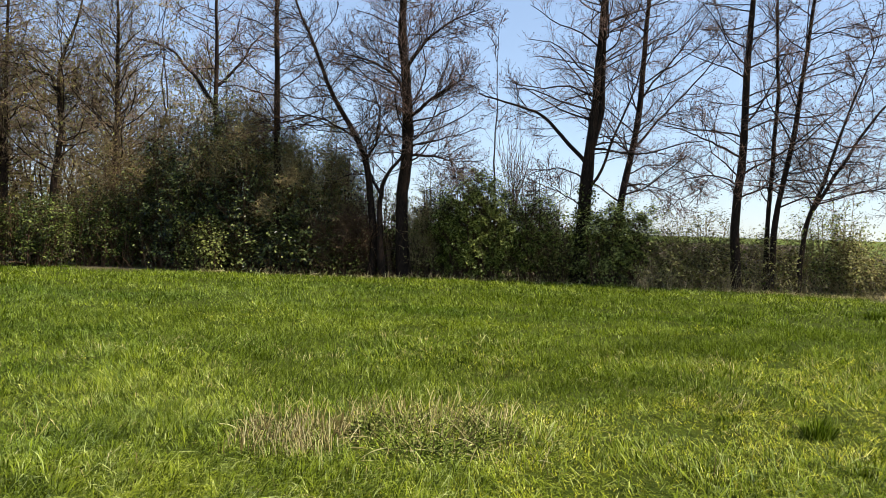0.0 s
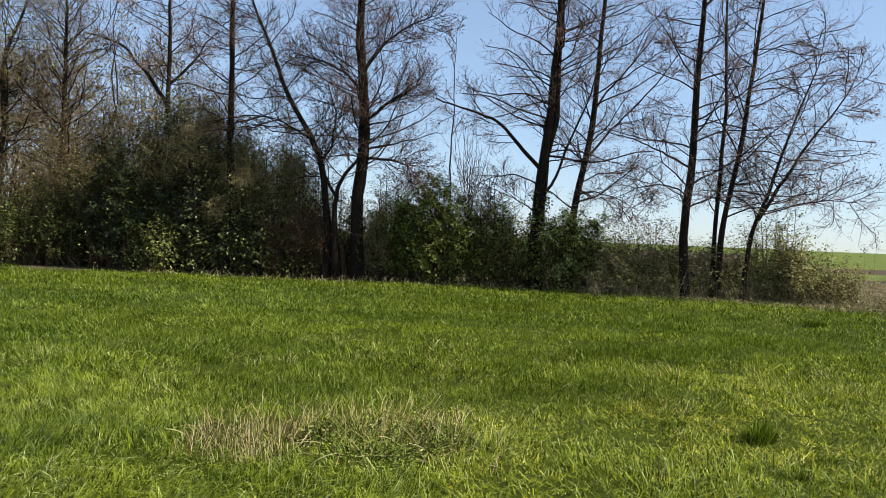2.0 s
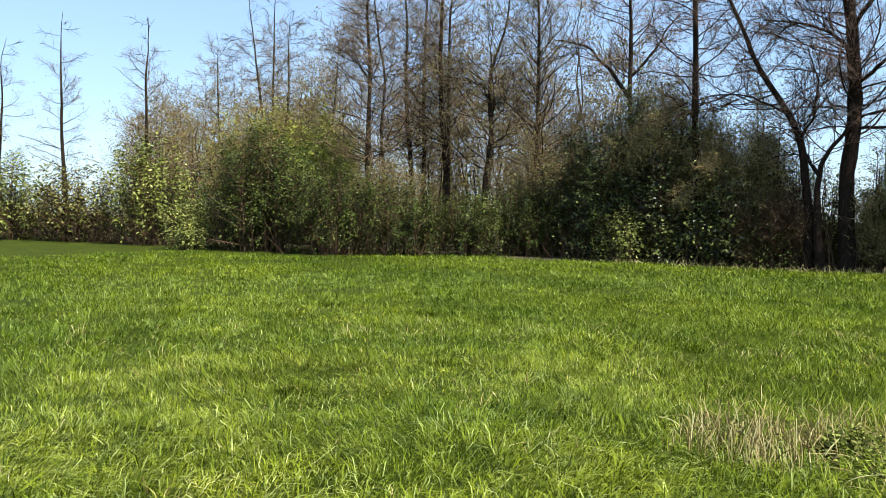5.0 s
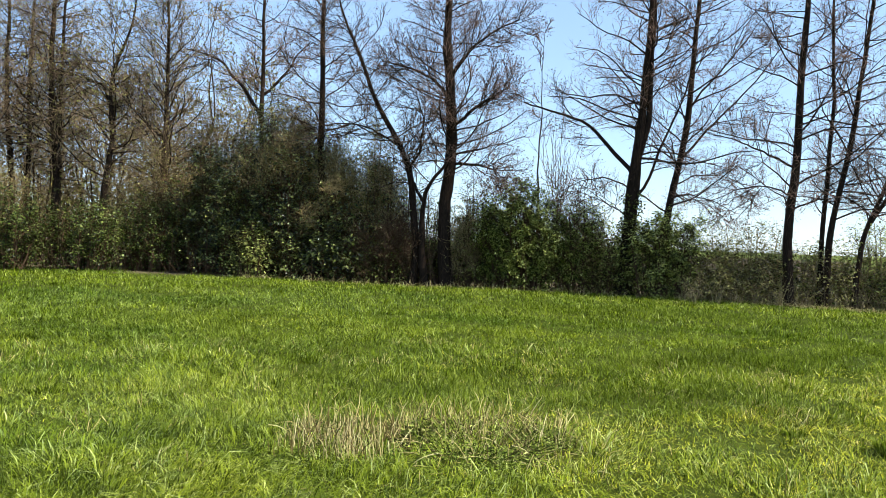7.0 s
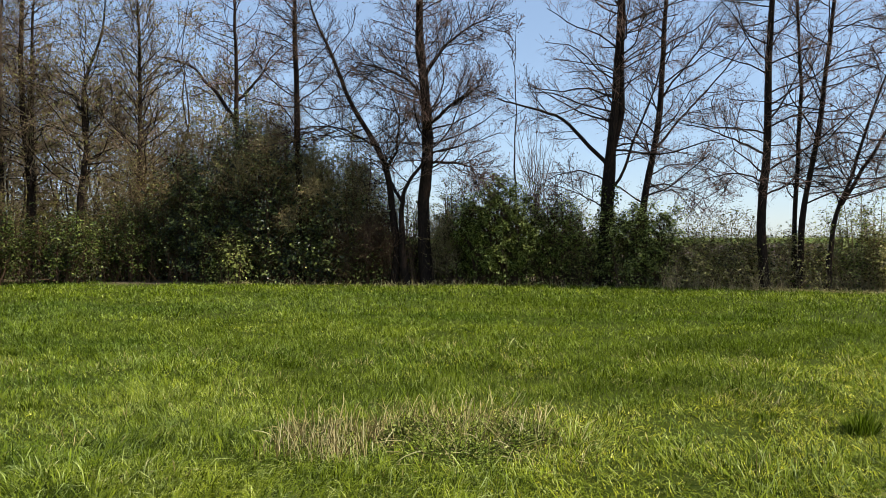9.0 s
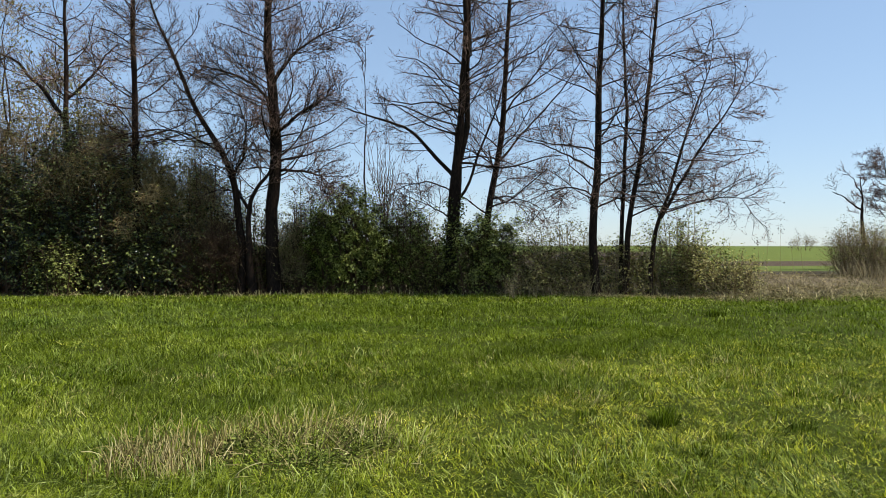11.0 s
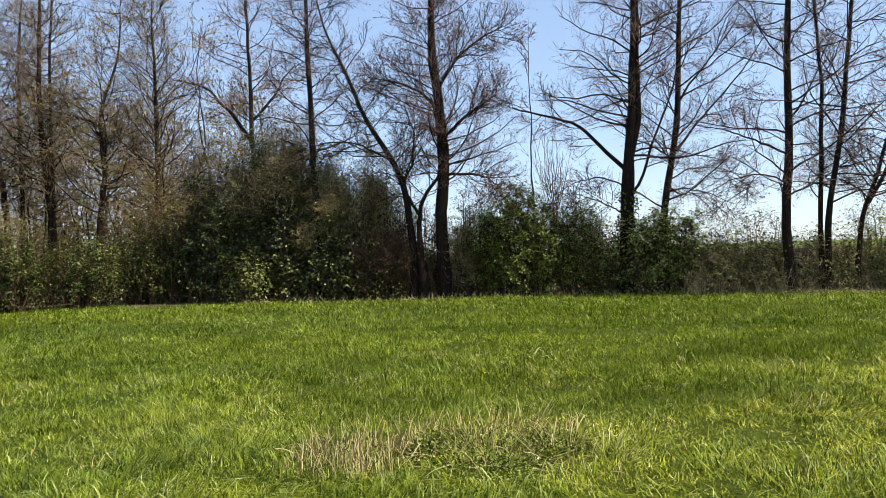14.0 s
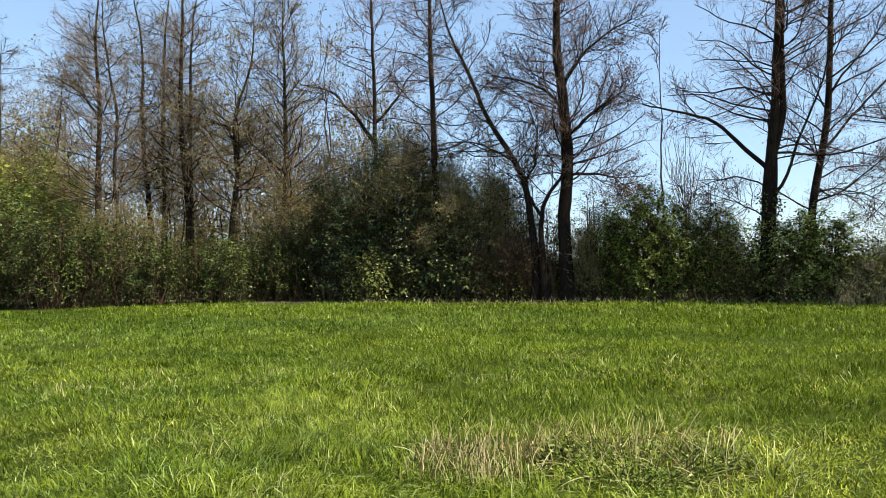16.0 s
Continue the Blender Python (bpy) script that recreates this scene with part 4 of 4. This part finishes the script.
def far_wood():
    """The wood behind: slender trunks and a haze of budding twigs."""
    rng = np.random.default_rng(6)
    wood, fine, bud, thick = Geo(), Geo(), Geo(), Geo()
    for n, near, deep, tall, k1, start, reach in ((50, 31, 52, 10.8, 26, 0.25, 3.4), (125, 26.5, 38, 7.7, 15, 0.1, 2.8)):
        y = rng.uniform(near, deep, n)
        x = -y * rng.uniform(0.40, 1.75, n) + rng.normal(0, 0.5, n)
        h = tall * rng.uniform(0.7, 1.15, n) * np.clip(y / near, 0.8, 1.3)
        foot = np.stack([x, y, ground(x, y) - 0.1], 1)
        k = np.linspace(0, 1, 12)
        p = foot[:, None] + np.stack([np.zeros((n, 12)), np.zeros((n, 12)), h[:, None] * k], 2)
        p[:, 1:] += np.cumsum(rng.normal(0, 0.16, (n, 11, 3)) * np.array((1, 1, 0.2)), 1)
        r = rng.uniform(0.005, 0.010, (n, 1)) * tall * np.linspace(1, 0.12, 12)[None]
        wood.tubes(p, r, 5)
        p1, r1 = spawn(p, r, k1, start, 0.99, reach, 76, 0.25, 3, rng, 0.14, 0.4, 0.4, 0.01)
        wood.spikes(p1, r1)
        p2, r2 = spawn(p1, r1, 7, 0.15, 1.0, 1.3, 48, 0.2, 2, rng, 0.2, 0.4, 0.6, 0.014, (1, 1, 0.5))
        fine.spikes(p2, r2)
        p3, r3 = spawn(p2, r2, 3, 0.2, 1.0, 0.6, 46, 0.2, 2, rng, 0.17, 0.4, 0.6, 0.013)
        fine.spikes(p3, r3)
        tips = p3[:, -1]
        bud.leaves(tips[rng.random(len(tips)) < 0.6], 0.12, rng, 0, 0.7)
    n = 26000
    y = rng.uniform(33, 50, n)
    x = -y * rng.uniform(0.30, 1.75, n)
    z = ground(x, y) + (3.6 + 1.2 * np.sin(x * 0.5) + 0.8 * np.sin(x * 1.3 + y)) * rng.random(n) ** 0.8
    thick.leaves(np.stack([x, y, z], 1), 0.28, rng, 0, 0.6)
    for nm, g, mt in (("far_thicket", thick, LEAF_OLIVE), ("far_trunks", wood, BARK_LIT), ("far_twigs", fine, TWIG_FAR), ("far_buds", bud, BUD)):
        tagged(part(nm, g, mt), "hazy brown-green wood behind the hedge", "woods", kind="stuff")


far_wood()

# ---- the open side: shrubs, dead pole and trees across the fields ----
thing_bush("pale willow shrub with upright rods", 23.6, 34.0, 3.8, 2.9, 2.4, LEAF_OLIVE, 0.06, 150, 0.35, 60, TWIG_PALE, "willow_shrub", "shrub")
thing_bush("pale willow shrub among reeds", 26.6, 33.4, 4.4, 3.0, 2.4, LEAF_OLIVE, 0.06, 151, 0.5, 60, TWIG_PALE, "willow_shrub", "shrub")
thing_bush("dark leafy shrub at the field corner", 30.0, 36.0, 5.0, 3.8, 3.0, LEAF_GREEN, 0.08, 152, 0.5, 30, TWIG_BROWN)
tree("dead bare pole with a few stubs", 45.0, [(0.36, [(31.5, 0), (31.32, 2.67), (31.1, 4.93), (30.89, 6.25)])], 6.3, 3.4, 50,
     [(0.14, [(31.2, 4.0), (30.4, 4.4), (29.6, 5.0), (29.0, 5.2)]), (0.1, [(31.05, 5.2), (30.5, 5.7), (30.2, 6.2)])], reach=1.0, fill=0.25, cones=0.0, group="")
tree("small dark-crowned tree across the field", 45.0, [(0.3, [(32.95, 0), (32.89, 3.06), (32.75, 6.09), (32.41, 7.6)])], 7.9, 3.4, 51, reach=1.9, fill=2.2, rise=78, lift=0.05, cones=0.9, group="")
tree("dense dark tree at the far field edge", 46.0, [(0.4, [(37.2, 0), (37.1, 4.0), (37.0, 8.2)])], 10.2, 1.6, 52, reach=2.4, fill=1.5, rise=75, lift=0.1, cones=0.8, group="")
thing_bush("round grey leafless tree on the skyline", 149.0, 250.0, 9.0, 5.6, 7.0, LEAF_OLIVE, 0.2, 153, 0.02, 12, TWIG_TAN, "far_tree", "tree", 0.25, "", 1)


# ---- reeds, straw and weeds ----
def stalks(name, label, n, where, height, width, lean, material, seed, bend=0.25, category="reeds", sides=4):
    rng = np.random.default_rng(seed)
    x, y = where(rng, n)
    h = height * rng.uniform(0.45, 1.15, n)
    a = np.stack([x, y, ground(x, y) - 0.02], 1)
    d = rng.normal(0, lean, (n, 3))
    d[:, 2] = 1
    d /= np.linalg.norm(d, axis=1, keepdims=True)
    k = np.linspace(0, 1, 5 if sides > 3 else 3)
    p = a[:, None] + (d * h[:, None])[:, None] * k[None, :, None]
    side = rng.normal(0, bend, (n, 1, 2)) * h[:, None, None]
    p[:, :, :2] += side * (k ** 2)[None, :, None]
    p[:, :, 2] -= (np.abs(side).sum(2) * 0.4) * k[None] ** 2
    r = width / 2 * rng.uniform(0.6, 1.3, (n, 1)) * np.linspace(1, 0.5, len(k))[None]
    geo = Geo()
    if sides > 3:
        geo.tubes(p, r, sides)
    else:
        geo.spikes(p, r)
    return tagged(part(name, geo, material), label, category, kind="stuff")


def bank(g, n):
    """Spots on the rough strip between the hedge's end and the fields."""
    y = 18.2 + 17 * g.random(n) ** 1.3
    return 8.8 + (y - 18.2) * 0.55 + g.random(n) * (3 + 0.9 * y), y


stalks("hedge_reeds", "dry tan reeds at the foot of the hedge", 420, lambda g, n: (3.4 + 8.2 * (g.integers(0, 14, n) + g.normal(0.5, 0.22, n)) / 14, 20.5 + g.normal(0, 0.35, n)), 1.0, 0.0075, 0.13, REED, 60, 0.3)
stalks("hedge_canes", "arching tan canes tangled in the open end of the hedge", 600, lambda g, n: (g.uniform(3.5, 11.4, n), 21.1 + g.normal(0, 0.3, n) - 0.05 * g.random(n)), 1.35, 0.008, 0.55, REED, 69, 0.8, "canes", 3)
stalks("bank_bents", "brown withered grass on the ditch bank", 6500, bank, 0.62, 0.017, 0.5, REED, 59, 0.7, "dry grass", 3)
stalks("bank_straw", "flattened dead grass on the ditch bank", 6500, bank, 0.6, 0.014, 0.6, STRAW, 61, 0.8, "dry grass", 3)
stalks("field_reeds", "dry reeds before the willow shrubs", 1900, lambda g, n: (g.uniform(21.5, 42, n), 31.5 + g.normal(0, 1.0, n)), 1.3, 0.022, 0.2, REED, 62, 0.3, "reeds", 3)
stalks("hedge_straw", "thin dead grass along the hedge", 900, lambda g, n: (g.uniform(-10, 9, n), 21.4 + g.normal(0, 0.25, n)), 0.33, 0.011, 0.35, STRAW, 63, 0.4, "dry grass", 3)
stalks("foot_straw", "tan dead grass between the meadow and the hedge", 3600, lambda g, n: (lambda x: (x, 21.5 - 1.6 * step01(2.5, 8.5, x) - 0.5 * step01(8.5, 13, x) + g.normal(0.05, 0.28, n)))(g.uniform(3.2, 12.5, n)), 0.24, 0.012, 0.75, STRAW, 68, 0.6, "dry grass", 3)
stalks("stubble_patch", "dead pale stalks standing in the meadow", 280, lambda g, n: (-1.58 + 0.4 * g.uniform(-1, 1, n), 5.3 + 0.55 * g.uniform(-1, 1, n)), 0.27, 0.0074, 0.15, STRAW, 64, 0.16, "dead stalks", 5)
stalks("stubble_rear", "dead pale stalks behind the weeds", 420, lambda g, n: (g.uniform(-1.3, 0.2, n), 5.95 + g.normal(0, 0.33, n)), 0.26, 0.0058, 0.28, STRAW, 65, 0.25, "dead stalks", 5)
stalks("fallen_straw", "fallen straw lying about the weeds", 560, lambda g, n: (g.uniform(-2.1, 0.5, n), 5.55 + g.normal(0, 0.35, n)), 0.2, 0.005, 0.9, STRAW, 66, 0.4, "straw", 4)


def bank_weeds():
    rng = np.random.default_rng(67)
    n = 9000
    x, y = bank(rng, n)
    spot = np.sin(x * 2.3 + np.sin(y * 1.7)) * np.sin(y * 1.9 + 1) + 0.6 * np.sin(x * 5.1) * np.sin(y * 4.7)
    keep = spot > 0.1
    x, y, spot = x[keep], y[keep], spot[keep]
    geo = Geo()
    geo.leaves(np.stack([x, y, ground(x, y) + 0.02 + 0.4 * spot * rng.random(len(x))], 1), 0.065, rng, 0.4, 0.5)
    tagged(part("bank_weeds", geo, LEAF_OLIVE), "low olive weeds scattered over the dry bank", "weeds", kind="stuff")


bank_weeds()


def weed(label, x, y, w, h, leaf, size, n, seed):
    """A low leafy weed: short stems with many leaves."""
    rng = np.random.default_rng(seed)
    ob = base("weed", x, y, label, "weed")
    th, rad = rng.uniform(0, 2 * np.pi, n), np.sqrt(rng.random(n))
    a = np.stack([x + np.cos(th) * rad * w * 0.4, y + np.sin(th) * rad * w * 0.3, np.full(n, ground(x, y) - 0.02)], 1)
    d = np.stack([np.cos(th) * rad * w * 0.2, np.sin(th) * rad * w * 0.15, h * (1 - 0.55 * rad ** 2) * rng.uniform(0.6, 1.1, n)], 1)
    p = a[:, None] + d[:, None] * np.linspace(0, 1, 5)[None, :, None]
    stem, crown = Geo(), Geo()
    stem.tubes(p, np.full((n, 5), 0.003), 3)
    m = 14
    u = rng.uniform(0.15, 1, (n, m, 1))
    at = a[:, None] + d[:, None] * u + rng.normal(0, 0.02, (n, m, 3))
    crown.leaves(at.reshape(-1, 3), size, rng, 0.5, 0.5, np.array((0.0, 0.0, 0.9)))
    part("stalk", stem, LEAF_GREEN, ob, kind="stuff")
    part("foliage", crown, leaf, ob, kind="stuff")


weed("dark green nettle clump in the meadow", -1.02, 5.6, 0.34, 0.2, LEAF_GREEN, 0.045, 44, 70)
weed("leafy weeds among dead stalks", -0.5, 5.75, 1.3, 0.18, LEAF_WEED, 0.025, 200, 71)
weed("leafy weeds at the rim of the patch", 0.0, 5.9, 0.8, 0.16, LEAF_WEED, 0.024, 130, 72)
weed("low weeds before the dead stalks", -0.6, 5.25, 0.9, 0.11, LEAF_WEED, 0.024, 150, 73)
weed("brown withered weeds and litter between the stalks", -0.5, 5.85, 1.5, 0.09, LEAF_BROWN, 0.03, 60, 75)
weed("dead brown leaves among the stubble", -1.5, 5.55, 1.0, 0.08, LEAF_BROWN, 0.03, 100, 76)
weed("low weeds under the dead stalks", -1.6, 5.0, 0.9, 0.09, LEAF_WEED, 0.023, 110, 74)


def seed_stalk(x, y, h, seed):
    """A tall dry dock stalk with dark seed clusters."""
    rng = np.random.default_rng(seed)
    ob = base("dock_stalk", x, y, "tall dry dock stalk with dark seed clusters", "weed", "dock stalks on the bank")
    z0 = ground(x, y)
    k = np.linspace(0, 1, 7)
    line = np.stack([x + 0.1 * h * rng.normal() * k ** 2, np.full(7, y), z0 + h * k], 1)
    stem, heads = Geo(), Geo()
    stem.tubes(line[None], np.linspace(0.005, 0.003, 7)[None], 4)
    at = line[-1] + rng.normal(0, 1, (24, 3)) * np.array((0.045, 0.035, 0.085))
    heads.leaves(at, 0.045, rng, 0.0, 0.6)
    stalk = part("stalk", stem, REED, ob)
    part("seed_head", heads, CONE, stalk, kind="stuff")


for i, (x, h) in enumerate(((10.75, 1.6), (11.0, 1.9), (11.5, 2.0), (11.8, 1.55), (12.15, 1.8))):
    seed_stalk(x, 19.6 + 0.1 * (i % 3), h, 300 + i)


# ---- grass ----
def meadow(name, label, n, r0, r1, height, width, lean, material, seed, patch=None, simple=False, arc=(-84, 44), back=0.4):
    """Blades strewn over the sector of the meadow that lies between two distances."""
    rng = np.random.default_rng(seed)
    m = n * 2
    rad = np.sqrt(rng.uniform(r0 * r0, r1 * r1, m))
    th = np.radians(rng.uniform(arc[0], arc[1], m))
    x, y = rad * np.sin(th), rad * np.cos(th)
    turn = rng.uniform(0, 2 * np.pi, m)
    home = rng.integers(0, max(m // 26, 1), m)
    sway, off = rng.uniform(0, 2 * np.pi, m), rng.gamma(1.6, 0.035, m) * (1 + 0.05 * r1)
    in_tuft = rng.random(m) < 0.6
    x = np.where(in_tuft, x[home] + np.cos(sway) * off, x)
    y = np.where(in_tuft, y[home] + np.sin(sway) * off, y)
    turn = np.where(in_tuft, sway, turn)
    drift = 2.6 + 1.3 * np.sin(x * 0.7 + 1.2 * np.sin(y * 0.9)) + 1.1 * np.sin(y * 1.6 + x * 1.1) + 0.8 * np.sin(x * 3.7 - y * 2.9)
    turn = np.where(rng.random(m) < (0.5 if r1 < 12 else 0.3), drift, turn)
    tall = np.where(in_tuft, 0.65 + 0.9 * (np.sin(home * 12.9898) * 0.5 + 0.5), 0.85)
    edge = 21.6 + 0.15 * np.sin(x * 1.7) - 4.6 * step01(-14.6, -19, x) - 1.6 * step01(2.5, 8.5, x) - 0.5 * step01(8.5, 13, x)
    tuft = np.sin(x * 2.1 + 1.7 * np.sin(y * 1.3)) * np.sin(y * 2.4 + 1.1 * np.sin(x * 1.9 + 2)) + 0.5 * np.sin(x * 6.3 + y * 2) * np.sin(y * 5.7 - x)
    bare = ((x + 0.95) / 1.25) ** 2 + ((y - 5.55) / 0.8) ** 2 < 1
    ok = (~bare | (rng.random(m) < 0.18)) & (y < edge) & (y > back) & (rng.random(m) < 0.62 + 0.3 * tuft)
    if patch:
        ok &= patch(x, y, rng.random(m))
    x, y, tuft, turn, tall = x[ok][:n], y[ok][:n], tuft[ok][:n], turn[ok][:n], tall[ok][:n]
    at = np.stack([x, y, ground(x, y) - 0.01], 1)
    geo = Geo()
    geo.blades(at, height * tall * (1 + 0.25 * tuft) * rng.uniform(0.5, 1.25, len(x)), width, lean, rng, simple=simple, turn=turn)
    return tagged(part(name, geo, material), label, "grass", kind="stuff")


def mossy(x, y, q):
    """Yellower turf in the near right part of the meadow and in scattered spots."""
    return q < np.clip(step01(11.0, 7.0, y - 0.7 * np.maximum(x - 3.0, 0) + 0.5 * np.sin(1.3 * x) + 0.25 * np.sin(3 * x)) * step01(-2.0, 0.6, x) + 0.25 * (np.sin(x * 0.8 + 2) * np.sin(y * 0.9) > 0.6) + 0.04 - 0.9 * band(x, y), 0, 1)


def band(x, y):
    """Strips of taller, darker grass that cross the meadow, from 0 to 1."""
    wave = 0.25 * np.sin(2.3 * x) + 0.15 * np.sin(5.1 * x + y)
    near = np.exp(-((y + wave - 7.9 - 0.12 * x) / 0.75) ** 2) * step01(-4.0, -2.2, x) * step01(3.4, 2.0, x)
    slant = np.exp(-((y + wave - 9.5 - 0.56 * x) / 0.6) ** 2) * step01(0.0, 1.2, x) * step01(7.5, 5.5, x)
    left = np.exp(-((y + wave - 10.3 + 0.3 * (x + 3)) / 0.7) ** 2) * step01(-9, -7, x) * step01(-1.5, -2.6, x)
    rear = np.exp(-((y + 2 * wave - 16.3) / 1.1) ** 2) * step01(-3, -1, x) * step01(7, 4.5, x)
    return near + slant + 0.8 * left + 0.4 * rear


def green(x, y, q):
    """The lush turf thins out where the mossy turf grows."""
    return ~mossy(x, y, q * 1.3) & (q > 0.7 * band(x, y))


def dark_band(x, y, q):
    return q < band(x, y)


def outside(x, y, q):
    return q > 0.75 * band(x, y)


def rim(x, y, q):
    """Short bright turf along the foot of the hedge's open end."""
    return (x > -1 + 2 * np.sin(y * 2)) & (q < step01(16.5, 18.5, y + 0.4 * np.sin(x * 1.1)))


meadow("near_grass", "lush meadow grass, blades of mixed greens", 90000, 3.6, 6.1, 0.11, 0.0065, 1.8, GRASS, 80, green)
meadow("grass_sward", "dense short grass between the longer blades", 150000, 3.6, 8.0, 0.06, 0.007, 1.9, GRASS, 88, green, simple=True)
meadow("broad_blades", "long broad pale grass blades standing out of the sward", 4000, 3.6, 9.5, 0.14, 0.009, 1.9, GRASS, 89)
meadow("pale_blades", "broad pale blades scattered over the meadow", 9000, 9.0, 20.0, 0.11, 0.013, 1.6, GRASS, 78)
meadow("cool_grass", "lush bluish-green grass in the left part of the meadow", 120000, 3.8, 19.0, 0.10, 0.011, 1.6, GRASS_COOL, 77, lambda x, y, q: q < step01(-1.0, -5.0, x + np.sin(y * 1.1)) * (0.75 + 0.25 * np.sin(x * 1.3 + y)), True, (-84, -4))
meadow("lush_grass", "lush meadow grass, blades of mixed greens", 125000, 5.9, 8.6, 0.10, 0.0085, 1.6, GRASS, 85, green, simple=True)
meadow("middle_grass", "lush meadow grass, blades of mixed greens", 250000, 8.3, 14.5, 0.09, 0.0105, 1.3, GRASS_FAR, 81, outside, simple=True)
meadow("far_grass", "lush meadow grass towards the hedge", 230000, 14.2, 30.0, 0.10, 0.017, 1.0, GRASS_FAR, 82, outside, simple=True)
meadow("dark_grass", "strips of taller dark green grass across the meadow", 300000, 6.3, 17.5, 0.12, 0.009, 1.2, GRASS_DARK, 79, dark_band, True, (-38, 32))
meadow("mossy_grass", "short yellowish turf with moss", 380000, 3.6, 15.0, 0.065, 0.009, 1.7, GRASS_YELLOW, 83, mossy, simple=True)
meadow("rim_grass", "short bright turf at the foot of the hedge", 70000, 16.0, 24.0, 0.09, 0.022, 0.9, GRASS, 86, rim, simple=True)
# unseen short grass added to cover bare ground around the camera
meadow("infill_grass", "short meadow grass filled in around the camera", 80000, 0.0, 7.0, 0.07, 0.011, 1.6, GRASS, 87, lambda x, y, q: (np.hypot(x, y) < 3.7) | (y < 0.5) | (x > y), True, (-180, 180), -9.0)
meadow("straw_blades", "withered blades among the grass", 4200, 3.6, 11.0, 0.12, 0.005, 1.7, STRAW, 84)


def tussock(label, x, y, w, h, n, seed):
    rng = np.random.default_rng(seed)
    th, rad = rng.uniform(0, 2 * np.pi, n), np.sqrt(rng.random(n))
    px, py = x + np.cos(th) * rad * w * 0.5, y + np.sin(th) * rad * w * 0.4
    geo = Geo()
    geo.blades(np.stack([px, py, ground(px, py) - 0.01], 1), h * rng.uniform(0.6, 1.15, n) * (1 - 0.35 * rad), 0.006 + 0.0004 * y, 0.8, rng, 0.3, False, th)
    return tagged(part("tussock", geo, GRASS_DARK), label, "grass tuft", "tufts in the meadow")


tussock("dark green grass tuft in yellowish turf", 2.79, 6.3, 0.24, 0.3, 210, 90)
tussock("dark green weed tuft near the hedge", 7.35, 15.05, 0.42, 0.26, 220, 91)
for i, (x, y, w) in enumerate(((2.16, 6.74, 0.2), (1.01, 5.7, 0.16), (1.55, 5.23, 0.16), (1.88, 5.01, 0.2), (2.22, 4.96, 0.18), (2.69, 5.35, 0.2), (3.13, 5.77, 0.2), (3.17, 5.15, 0.22), (4.02, 6.05, 0.22),
                               (1.7, 4.78, 0.18), (-3.68, 7.53, 0.3), (-3.05, 8.75, 0.45), (-1.12, 8.88, 0.3), (-4.84, 6.28, 0.4), (-7.49, 9.21, 0.6), (-4.04, 4.36, 0.3), (-3.52, 5.85, 0.35), (-5.2, 4.58, 0.4),
                               (-12.06, 15.98, 0.7), (-9.4, 9.1, 0.5), (4.8, 7.5, 0.3), (9.9, 12.4, 0.6))):
    tussock("darker lush tuft standing in the meadow grass", x, y, w, 0.10 + 0.03 * (i % 3), int(420 * w), 92 + i)
